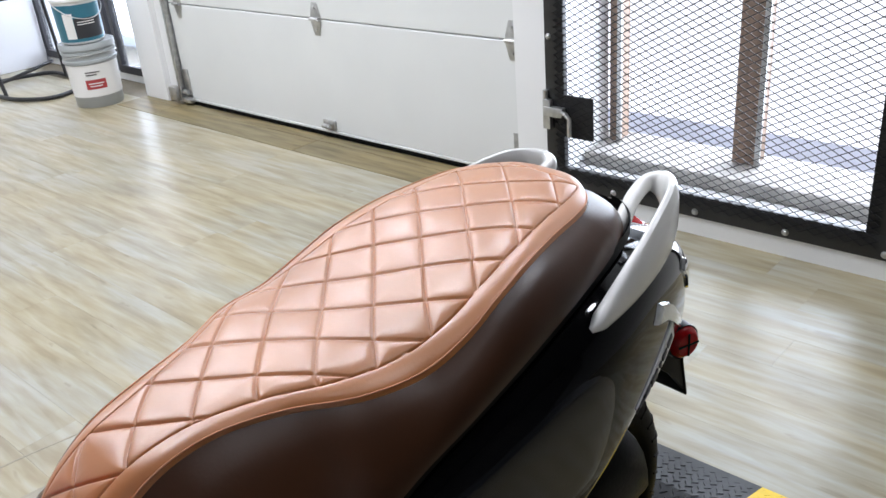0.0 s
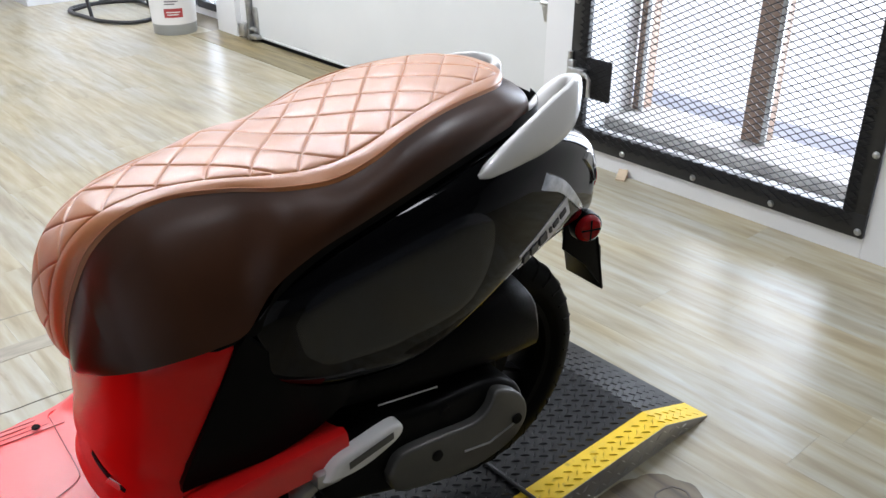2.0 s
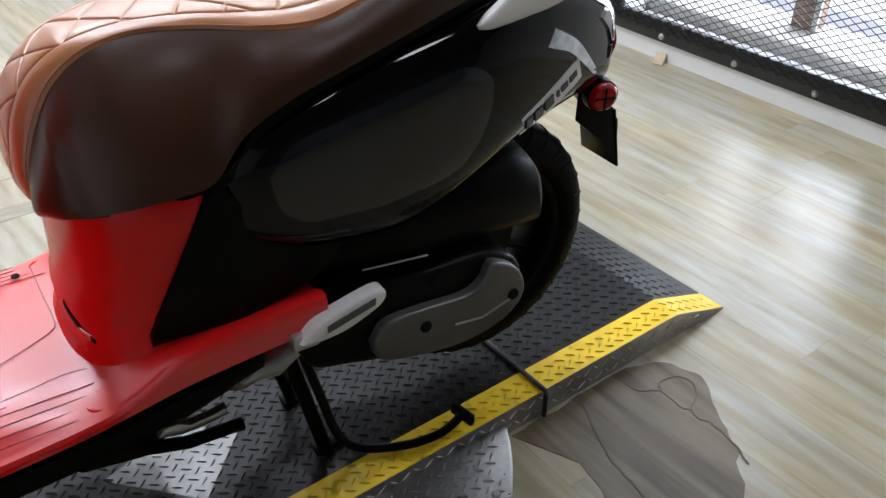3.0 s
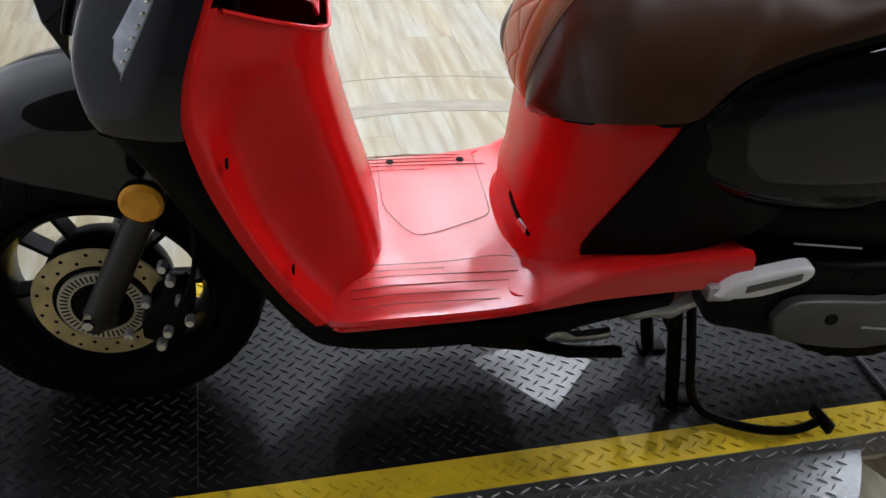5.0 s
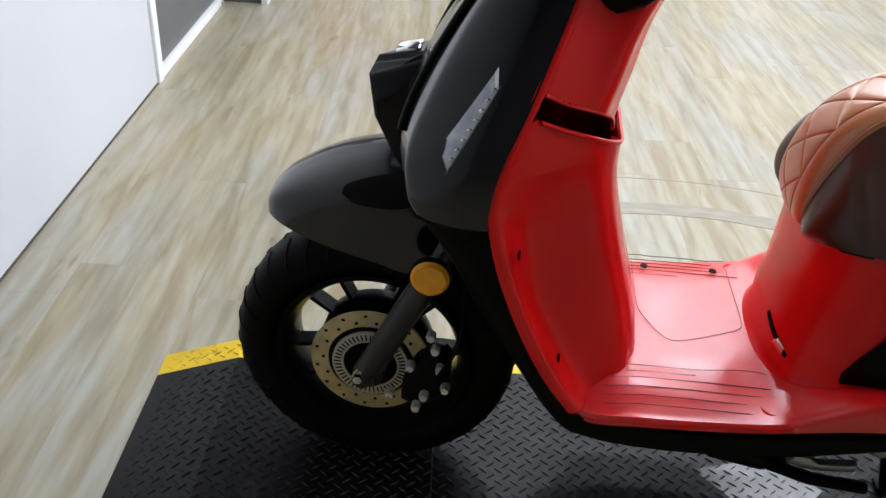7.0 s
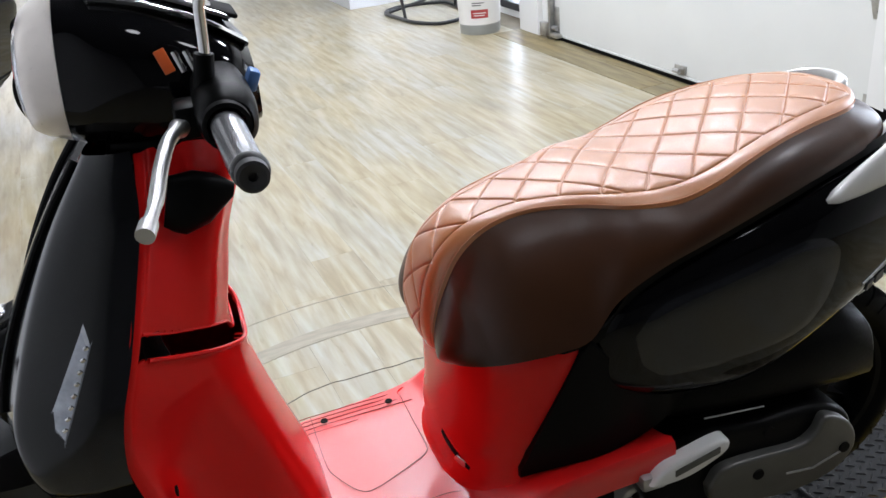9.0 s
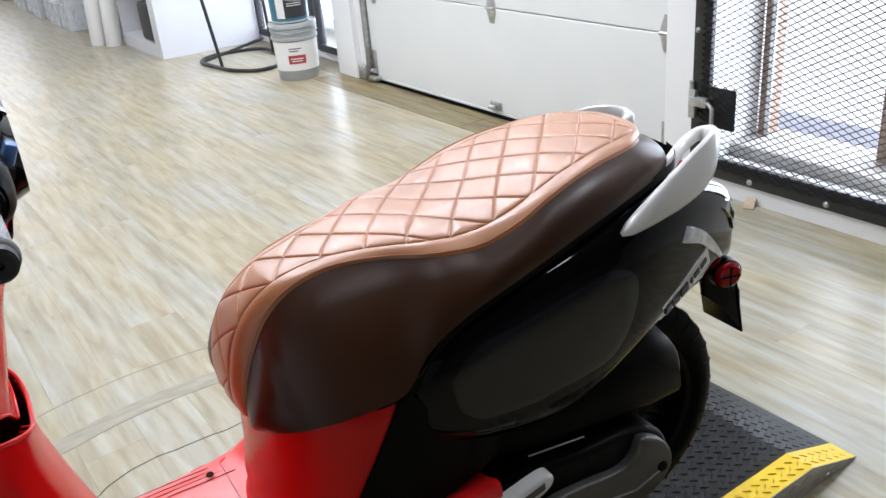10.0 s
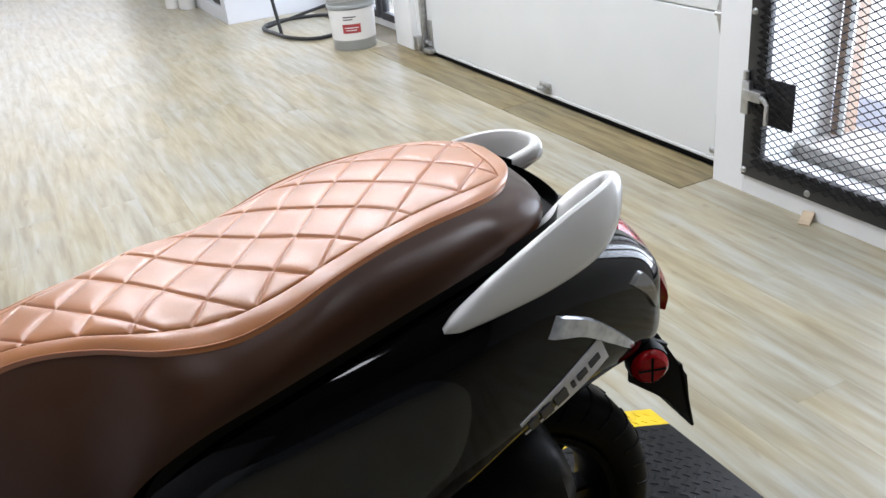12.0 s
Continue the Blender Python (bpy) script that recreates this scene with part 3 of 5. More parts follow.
part("deck", strip(-YI, YI), "plate", plat, smooth=False)
part("checker_ribs", lugs(lug_grid(-PX + 0.01, PX - 0.01, -YI, YI, 0.0275), 0.0112, 0.003, rampz), "lug", plat, kind="stuff")
for sy in (-1, 1):
    ya, yb = sorted((sy * (YI + 0.0005), sy * (PY - 0.001)))
    edge = part("yellow_edge", strip(ya, yb), "yellow", plat, "chipped yellow painted edge strip", smooth=False)
    part("checker_ribs", lugs(lug_grid(-PX + 0.01, PX - 0.01, ya, yb, 0.0275), 0.0112, 0.003, rampz), "yellow_lug", edge, kind="stuff")
    rows = [[(x, sy * PY, rampz(x) - 0.0008), (x, sy * (PY - 0.0009), rampz(x) - 0.0008), (x, sy * (PY - 0.0009), 0.0), (x, sy * PY, 0.0)] for x in (-PX, -CX, CX, PX)]
    side = part("side_skirt", capped(rows), "skirt", plat, "bare steel checker plate side", smooth=False)
    cells = [(x + 0.012 * r, 0.013 - 0.026 * r, radians(38 if (k + r) % 2 else -38)) for r in (0, 1) for k, x in enumerate(np.arange(-1.08, 1.08, 0.024))]
    sv, se, sf = lugs(cells, 0.0125, 0.002)
    sv = [(x, sy * (PY + h), rampz(x) * 0.5 + y * min(1, rampz(x) / HP)) for x, y, h in sv]
    part("checker_ribs", (sv, se, sf), "bare_lug", side, kind="stuff")
part("bracket_bar", tube([(0.604, -0.05, HP + 0.007), (0.60, -PY - 0.007, HP + 0.006), (0.60, -PY - 0.009, HP - 0.005), (0.60, -PY - 0.009, 0.006)], 0.0048, 8), "black_metal", plat, "black strap bar over the platform edge")
part("deck_seam", span(-0.5885, -0.586, -0.21, 0.21, HP + 0.0002, HP + 0.001), "crank", plat, smooth=False)
pm = bmesh.new()
pm.faces.new([pm.verts.new((x, y, HP + 0.0006)) for x, y in ((-0.122, -0.012), (-0.003, -0.149), (0.101, -0.046), (0.035, 0.03))])
patch = part("bare_patch", thick(pm, 0.0005, (0, 0, -50)), "patch", plat, "bare steel patch in the black deck", smooth=False)


def in_patch(x, y):
    q = ((-0.122, -0.012), (-0.003, -0.149), (0.101, -0.046), (0.035, 0.03))
    return all((b[0] - a[0]) * (y - a[1]) - (b[1] - a[1]) * (x - a[0]) > 0 for a, b in zip(q, q[1:] + q[:1]))


part("checker_ribs", lugs(lug_grid(-PX + 0.01, PX - 0.01, -YI, YI, 0.0275, in_patch), 0.0112, 0.0022, rampz), "bare", patch, kind="stuff")


def ring_mark(r0, r1, a0, a1, z, wob, n=90):
    rows = []
    for k in range(n + 1):
        a = radians(a0 + (a1 - a0) * k / n)
        w = wob * noise.noise(Vector((a * 3.1, r0 * 7, 0.3))) + wob * 0.4 * noise.noise(Vector((a * 13, r0 * 5, 1.7)))
        rows.append([(0.03 + (r + w) * math.cos(a), (r + w) * math.sin(a), z) for r in (r0, r1)])
    return thick(sheet(rows), 0.001, (0, 0, -50))


for nm, r0, r1, mt, wob, z, lab in (("floor_mark", 1.02, 1.085, "worn", 0.006, 0.0011, "worn brown ring on the floor round the turntable"), ("floor_joint", 1.236, 1.241, "worn", 0.003, 0.0008, "thin dark ring joint in the floor"), ("floor_tear", 0.805, 0.8085, "crack", 0.032, 0.0008, "thin wavering dark tear in the floor covering")):
    structure(nm, ring_mark(r0, r1, 55, 138, z, wob), mt, lab)


def tear(name, points, width, label):
    p = smooth_path(points, 70)
    rows = []
    for k, (x, y) in enumerate(p):
        d = p[min(k + 1, 69)] - p[max(k - 1, 0)]
        nx, ny = -d[1] / np.hypot(*d), d[0] / np.hypot(*d)
        j = 0.006 * noise.noise(Vector((x * 31, y * 31, 0.5))) + 0.002 * noise.noise(Vector((x * 130, y * 130, 2.5)))
        h = width * (0.6 + 0.7 * abs(noise.noise(Vector((x * 60, y * 60, 7)))))
        rows.append([(x + nx * (j + s * h), y + ny * (j + s * h), 0.0022) for s in (-1, 1)])
    return structure(name, thick(sheet(rows), 0.001, (0, 0, -50)), "crack", label)


tear("floor_tear_near", [(0.70, -0.295), (0.685, -0.32), (0.665, -0.36), (0.64, -0.41), (0.62, -0.47), (0.61, -0.55)], 0.0028, "wavering dark tear in the floor covering")
tear("floor_tear_loop", [(0.835, -0.385), (0.86, -0.362), (0.895, -0.369), (0.905, -0.395), (0.893, -0.42), (0.865, -0.435), (0.842, -0.452), (0.836, -0.475), (0.845, -0.50), (0.835, -0.55), (0.81, -0.60)], 0.0026, "looping dark tear in the floor covering")
tear("floor_tear_side", [(0.79, -0.30), (0.80, -0.35), (0.835, -0.386), (0.83, -0.43), (0.842, -0.452)], 0.0016, "fine tear beside the platform")
# outline of a thin sheet that paints the platform's shade on the floor
shade_edge = smooth_path([(0.52, -0.292), (0.66, -0.2925), (0.80, -0.293), (0.90, -0.33), (0.93, -0.40), (0.88, -0.47), (0.83, -0.56), (0.72, -0.66), (0.60, -0.70), (0.53, -0.60), (0.575, -0.42)], 60)
wm = bmesh.new()
wm.faces.new([wm.verts.new((x + 0.012 * noise.noise(Vector((x * 22, y * 22, 1))), min(-0.2905, y + 0.012 * noise.noise(Vector((x * 22, y * 22, 5)))), 0.0012)) for x, y in shade_edge])
structure("floor_stain", thick(wm, 0.001, (0, 0, -50)), "shaded_plank", "brown floor patch with the platform's shade painted in")


# ---- the scooter: x runs from the front axle to the rear, y to its right side, z up from the platform ----
SC = pose(-0.714, -0.0075, 0.05, 0, 0, -5.5)
sc = thing("scooter", "black and red scooter with a quilted tan seat, on its stand", "scooter", SC)


def tree(bm):
    bm.normal_update()
    return BVHTree.FromBMesh(bm)


def on_side(bvh, u, w, side=-1, lift=0.0):
    hit = bvh.ray_cast(Vector((u, side * 0.6, w)), Vector((0, -side, 0)))
    if hit[0] is None:
        near = bvh.find_nearest(Vector((u, side * 0.2, w)))
        return near[0] + Vector((0, side * lift, 0))
    n = hit[1] if hit[1].y * side > 0 else -hit[1]
    return hit[0] + n * lift


def side_panel(bvh, outline, lift, side=-1, rings=6, edge=-0.004, n=64, power=4):
    """A raised panel on a curved side: an outline in (u, w), domed by lift."""
    o = smooth_path(outline + [outline[0]], n + 1)[:-1]
    c = o.mean(0)
    rows = []
    for k in range(rings, 0, -1):
        f = (k / rings) ** 0.6
        up = edge if k == rings else lift * (1 - (k / rings) ** power * 0.15)
        rows.append([on_side(bvh, *(c + (p - c) * (f if k < rings else 1.0)), side, up) for p in o])
    bm = sheet(rows, True)
    bm.verts.ensure_lookup_table()
    tip = bm.verts.new(on_side(bvh, *c, side, lift))
    ring = list(bm.verts)[-n - 1 : -1]
    for k in range(n):
        bm.faces.new((ring[k], ring[(k + 1) % n], tip))
    return bm


# seat
SEAT = [
    (0.606, 0.580, 0.612, 0.578, 0.045, 0.622, 0.580, 0.075),
    (0.592, 0.592, 0.600, 0.592, 0.058, 0.612, 0.590, 0.097),
    (0.585, 0.622, 0.596, 0.614, 0.066, 0.610, 0.598, 0.116),
    (0.586, 0.655, 0.602, 0.648, 0.068, 0.615, 0.606, 0.136),
    (0.598, 0.702, 0.619, 0.691, 0.068, 0.635, 0.614, 0.160),
    (0.624, 0.739, 0.646, 0.732, 0.065, 0.662, 0.620, 0.177),
    (0.665, 0.766, 0.688, 0.762, 0.066, 0.695, 0.624, 0.187),
    (0.720, 0.782, 0.743, 0.776, 0.073, 0.735, 0.628, 0.193),
    (0.780, 0.792, 0.805, 0.778, 0.095, 0.774, 0.636, 0.194),
    (0.850, 0.801, 0.866, 0.777, 0.132, 0.815, 0.680, 0.190),
    (0.915, 0.803, 0.930, 0.777, 0.146, 0.875, 0.712, 0.190),
    (0.975, 0.812, 0.985, 0.793, 0.150, 0.945, 0.735, 0.190),
    (1.035, 0.828, 1.035, 0.813, 0.146, 1.020, 0.757, 0.186),
    (1.095, 0.842, 1.090, 0.828, 0.137, 1.090, 0.775, 0.178),
    (1.160, 0.852, 1.145, 0.836, 0.126, 1.155, 0.788, 0.166),
    (1.215, 0.855, 1.200, 0.840, 0.115, 1.215, 0.797, 0.150),
    (1.252, 0.853, 1.232, 0.840, 0.101, 1.265, 0.802, 0.128),
    (1.276, 0.849, 1.258, 0.839, 0.076, 1.292, 0.805, 0.098),
    (1.288, 0.844, 1.276, 0.838, 0.040, 1.308, 0.806, 0.060),
]


def seat_cover():
    NS, NT, BORDER = 640, 240, 0.027
    st = smooth_path(SEAT, NS)
    arc = np.r_[0, np.cumsum(np.hypot(np.diff(st[:, 0]), np.diff(st[:, 1])))]
    ref = np.interp(0.988, st[270:, 0], arc[270:])
    rows = []
    for i in range(NS):
        uc, wc, ue, we, he = st[i, :5]
        du, dw = (st[min(i + 1, NS - 1), :2] - st[max(i - 1, 0), :2])
        ln = math.hypot(du, dw)
        nu, nw = -dw / ln, du / ln
        row = []
        for j in range(NT + 1):
            t = -1 + 2 * j / NT
            v, q = he * t, abs(t) ** 3.6
            inside = min(he - BORDER - abs(v), arc[-1] - 0.03 - arc[i])
            a, b = (arc[i] - ref) / 0.0365, v / 0.0425
            d = min(abs(x - round(x)) for x in ((a + b) / 2, (a - b) / 2)) * 0.0554
            if inside > 0:
                h = 0.0022 * (1 - math.exp(-min(d, inside) / 0.005)) - 0.0024 * math.exp(-((min(d, inside) / 0.0011) ** 2))
            else:
                e = min(1.0, -inside / BORDER)
                h = 0.0018 * math.sin(math.pi * min(1, e * 1.05 + 0.02)) ** 0.5 - 0.0025 * max(0, e - 0.8) * 5
            row.append((uc + (ue - uc) * q + nu * h, v, wc + (we - wc) * q + nw * h))
        rows.append(row)
    return sheet(rows), st, arc


seat = new("seat")
seat.parent = sc
tagged(seat, "tan quilted leather seat with dark brown sides")
bm, st, arc = seat_cover()
part("quilted_cover", bm, "tan", seat, "tan diamond-quilted leather top", sharp=80)
per = [(r[2], -r[4], r[3], r[5], -r[7], r[6]) for r in st[::5]]
per += [(1.262 + 0.02 * math.cos(a), 0.055 * math.sin(a), 0.838, 1.305 + 0.012 * math.cos(a), 0.07 * math.sin(a), 0.797) for a in np.linspace(-1.4, 1.4, 14)]
per += [(r[2], r[4], r[3], r[5], r[7], r[6]) for r in st[::-5]]
rows = []
for k in range(11):
    f = k / 10
    row = []
    for tu, tv, tw, bu, bv, bw in per:
        out = 1 + 0.05 * math.sin(math.pi * f)
        lx = (tu + (bu - tu) * f)
        ex = 0.010 * math.sin(math.pi * f) * (1 if tu > 1.2 else (-1 if tu < 0.63 else 0))
        row.append((lx + ex, (tv + (bv - tv) * f**0.7) * out, tw - 0.001 + (bw - tw) * f))
    rows.append(row)
part("side_cover", sheet(rows), "brown", seat, "dark brown leather sides", sharp=80)
rows = [[(bu + 0.022, bv * s, bw - d) for tu, tv, tw, bu, bv, bw in per] for s, d in ((0.955, -0.006), (0.955, 0.010), (0.88, 0.018), (0.2, 0.018))]
part("seat_base", sheet(rows), "satin", seat)
# seam along the border
for sd in (-1, 1):
    pts = []
    for r in st[10:-20:3]:
        t = 1 - 0.0030 / r[4]
        q = t**3.6
        pts.append((r[0] + (r[2] - r[0]) * q, sd * r[4] * t, r[1] + (r[3] - r[1]) * q + 0.0022))
    part("seam", tube(pts, 0.0009, 6), "stitch", seat, "tan stitched seam")

# black rear body
BODY = [
    (0.774, 0.610, 0.160, 0.026, 0.10), (0.786, 0.606, 0.180, 0.060, 0.12), (0.820, 0.602, 0.195, 0.086, 0.14), (0.880, 0.602, 0.205, 0.112, 0.15), (0.950, 0.607, 0.210, 0.132, 0.15),
    (1.050, 0.617, 0.212, 0.146, 0.15), (1.150, 0.648, 0.208, 0.134, 0.15), (1.240, 0.670, 0.188, 0.116, 0.12), (1.330, 0.668, 0.158, 0.098, 0.08),
    (1.405, 0.654, 0.125, 0.084, 0.05), (1.442, 0.643, 0.104, 0.073, 0.0), (1.462, 0.635, 0.082, 0.060, 0.0), (1.473, 0.630, 0.052, 0.044, 0.0), (1.478, 0.628, 0.024, 0.022, 0.0),
]
bm = capped([super_ring(r[0], r[1], r[2], r[3], 4.4, 64, r[4]) for r in smooth_path(BODY, 60)])
body_bvh = tree(bm)
body = part("rear_fairing", bm, "gloss", sc, "gloss black rear fairing")
BULGE = [(0.828, 0.625), (0.852, 0.655), (0.886, 0.672), (0.960, 0.688), (1.055, 0.708), (1.115, 0.715), (1.150, 0.690), (1.150, 0.640), (1.115, 0.580), (1.055, 0.556), (0.980, 0.547), (0.910, 0.548), (0.868, 0.552), (0.838, 0.578)]
for sd in (-1, 1):
    part("side_panel", side_panel(body_bvh, BULGE, 0.0012, sd, 6, -0.001), "grey_gloss", body, "dark graphite oval side panel")
    # clear side marker lamps and badge
    part("marker_lamp", side_panel(body_bvh, [(1.243, 0.704), (1.245, 0.707), (1.256, 0.726), (1.260, 0.727), (1.310, 0.700), (1.355, 0.660), (1.397, 0.616), (1.392, 0.609), (1.345, 0.645), (1.295, 0.682)], 0.004, sd, 4, -0.002, 36), "clear_lens", body, "clear ribbed marker lamp")
    # facet added to the tail so its gloss mirrors the daylight as a strip
    part("tail_marker", side_panel(body_bvh, [(1.378, 0.708), (1.402, 0.714), (1.428, 0.684), (1.443, 0.650), (1.434, 0.644), (1.412, 0.676)], 0.004, sd, 4, -0.002, 36), "facet_gloss", body, "glossy dark tail facet added to catch a pale reflection")

    def bar_on(pts, lift, half, up=0.0):
        rows = []
        for f in np.linspace(0, 1, 8):
            a, b = np.array(pts[0]), np.array(pts[1])
            c, tn = a + (b - a) * f, (b - a) / np.linalg.norm(b - a)
            nn = np.array((-tn[1], tn[0]))
            rows.append([on_side(body_bvh, *(c + nn * h), sd, l) for h, l in ((-half, -0.003), (-half, lift), (half, lift), (half, -0.003))])
        return capped(rows)
    badge = part("badge", bar_on(((1.212, 0.592), (1.333, 0.647)), 0.0022, 0.019), "badge", body, "silver badge strip with dark shapes")
    for f0, f1, hf in ((0.06, 0.16, 0.010), (0.2, 0.32, 0.010), (0.36, 0.5, 0.009), (0.56, 0.6, 0.005), (0.64, 0.75, 0.005), (0.79, 0.92, 0.005)):
        pa, pb = np.array((1.212, 0.592)), np.array((1.333, 0.647))
        part("badge_bar", bar_on((pa + (pb - pa) * f0, pa + (pb - pa) * f1), 0.0034, hf), "ink", badge)
for sd in (-1, 1):
    rows = []
    for u, lo, v in smooth_path([(0.675, 0.424, 0.163), (0.70, 0.430, 0.170), (0.74, 0.437, 0.180), (0.80, 0.444, 0.188), (0.88, 0.455, 0.176), (0.95, 0.470, 0.150)], 28):
        hi = float(np.interp(u, [0.675, 0.770, 0.80, 0.86, 0.95], [0.428, 0.637, 0.60, 0.55, 0.53]))
        top = float(np.interp(u, [0.675, 0.77, 0.85, 0.95], [0.164, 0.189, 0.184, 0.160]))
        rows.append([(u, sd * (v - 0.04), lo - 0.012), (u, sd * v, lo - 0.010), (u, sd * (v + 0.002), lo + 0.3 * (hi - lo)), (u, sd * (top + 0.002), lo + 0.97 * (hi - lo)), (u, sd * (top - 0.002), hi), (u, sd * (top - 0.05), hi)])
    part("lower_cover", capped(rows), "satin", sc, "black lower side cover", sharp=40)
# tail lamp
rows = []
for u, w, hw in smooth_path([(1.424, 0.734, 0.060), (1.441, 0.718, 0.074), (1.462, 0.690, 0.084), (1.488, 0.644, 0.078), (1.498, 0.606, 0.060)], 16):
    rows.append([(u + 0.014 - 0.026 * abs(t) ** 2, hw * t, w - 0.006 * t * t) for t in np.linspace(-1, 1, 11)])
part("tail_lamp", thick(sheet(rows), 0.014, (1.3, 0, 0.6)), "red_lens", sc, "red tail lamp lens")
part("under_tail", capped([super_ring(u, w, hw, hh, 2.5, 24, 0) for u, w, hw, hh in ((1.2, 0.53, 0.07, 0.05), (1.3, 0.555, 0.06, 0.04), (1.4, 0.565, 0.05, 0.03), (1.47, 0.575, 0.04, 0.02))]), "satin", sc)
bm = flat_shape([(1.44, 0.560), (1.485, 0.555), (1.535, 0.470), (1.545, 0.385), (1.50, 0.44), (1.44, 0.49)], 0.006, 0.0015)
bm.transform(pose(0, -0.048, 0))
join(bm, box(0.005, 0.10, 0.12, (1.535, 0.0, 0.435), 0.002, 2, pose(0, 0, 0, 0, -12, 0)))
join(bm, box(0.12, 0.09, 0.005, (1.49, 0, 0.515), 0.002, 2, pose(0, 0, 0, 0, 52, 0)))
bracket = part("plate_bracket", bm, "satin", sc, "black rear plate bracket")
for sd in (-1, 1):
    part("bracket_arm", box(0.06, 0.012, 0.008, (1.45, 0.075 * sd, 0.572), 0.002, 2, pose(0, 0, 0, 0, 30, 0)), "satin", bracket)
    rf = part("reflector", lathe([(0.001, -0.016), (0.018, -0.015), (0.0235, -0.010), (0.025, -0.004), (0.025, 0.0)], 28, "y"), "red_lens", sc, "round red reflector", m=pose(1.425, 0.112 * sd, 0.566, 0, 0, -14 if sd < 0 else 194))
    part("reflector_cup", lathe([(0.012, 0.0), (0.0265, -0.006), (0.0275, 0.012), (0.015, 0.024), (0.008, 0.04)], 24, "y"), "satin", rf)
    part("reflector_cross", join(box(0.036, 0.002, 0.003, (0, -0.0158, 0)), box(0.003, 0.002, 0.036, (0, -0.0158, 0))), "dark", rf)

# white grab rails
RAIL = [
    (1.130, -0.187, 0.750, 0.003), (1.150, -0.187, 0.757, 0.012), (1.190, -0.184, 0.770, 0.023), (1.240, -0.176, 0.783, 0.032), (1.290, -0.163, 0.794, 0.038), (1.330, -0.148, 0.801, 0.039),
    (1.356, -0.132, 0.807, 0.035), (1.372, -0.116, 0.813, 0.027), (1.380, -0.099, 0.818, 0.018), (1.371, -0.085, 0.819, 0.011), (1.340, -0.087, 0.809, 0.010), (1.312, -0.095, 0.796, 0.011), (1.285, -0.101, 0.778, 0.012),
]


def blade(path, half, sd):
    p = smooth_path(path, 60)
    rows = []
    for i, (u, v, w, hh) in enumerate(p):
        d = Vector(p[min(i + 1, 59)][:3]) - Vector(p[max(i - 1, 0)][:3])
        d.z *= 0.35
        side = d.cross(Vector((0, 0, 1))).normalized()
        up = side.cross(d).normalized()
        tk = min(half, hh)
        ring = []
        for k in range(20):
            a = math.tau * k / 20
            c, s = math.cos(a), math.sin(a)
            q = Vector((u, v, w)) + side * tk * math.copysign(abs(c) ** 0.8, c) + up * hh * math.copysign(abs(s) ** 0.8, s)
            ring.append((q.x, q.y * (-sd) * (0.94 if sd > 0 else 1), q.z - (0.014 if sd > 0 else 0)))
        rows.append(ring)
    return capped(rows)


for sd in (-1, 1):
    part("grab_rail", blade(RAIL, 0.010, sd), "white_rail", sc, "pearl white grab rail")
part("rail_mount", span(1.16, 1.34, -0.12, 0.12, 0.73, 0.772, 0.012), "satin", sc)

# red box under the seat
rows = []
for w, uf, hw in ((0.352, 0.588, 0.182), (0.370, 0.589, 0.180), (0.376, 0.594, 0.172), (0.386, 0.598, 0.166), (0.43, 0.597, 0.164), (0.445, 0.600, 0.1645), (0.452, 0.6035, 0.1635), (0.50, 0.606, 0.169), (0.555, 0.610, 0.177), (0.59, 0.612, 0.182), (0.612, 0.616, 0.184), (0.630, 0.628, 0.176)):
    c, h = (uf + 0.86) / 2, (0.86 - uf) / 2
    ring = []
    for k in range(72):
        a = math.tau * k / 72
        cs, sn = math.cos(a), math.sin(a)
        ring.append((c + h * math.copysign(abs(cs) ** 0.86, cs), hw * math.copysign(abs(sn) ** 0.80, sn), w))
    rows.append(ring)
bm = capped([list(r) for r in rows])
box_bvh = tree(bm)
sb = part("seat_box", bm, "red", sc, "red moulded box under the seat")


def on_box(u, v, w, lift):
    d = Vector((1, -0.55 * np.sign(v) if v else 0, 0)).normalized()
    hit = box_bvh.ray_cast(Vector((u, v, w)) - d * 0.3, d)
    return hit[0] - d * lift


for sd in (-1,):
    rows = []
    for f in np.linspace(0, 1, 9):
        v, w = sd * (0.036 + 0.075 * f), 0.436 - 0.030 * f
        hh = 0.0060 * math.sin(math.pi * (0.12 + 0.76 * f)) ** 0.5
        rows.append([tuple(on_box(0.61, v + sd * dv, w + dw, l)) for dv, dw, l in ((0.5 * hh, hh, -0.002), (0.4 * hh, 0.8 * hh, 0.0012), (-0.4 * hh, -0.8 * hh, 0.0012), (-0.5 * hh, -hh, -0.002))])
    slot = part("vent_slot", capped(rows), "dark", sb)
    part("vent_clip", box(0.022, 0.004, 0.012, on_box(0.61, sd * 0.094, 0.414, 0.002), 0.0015, 2, pose(0, 0, 0, 0, 40, 42 * sd)), "chrome", slot, "bright metal clip")

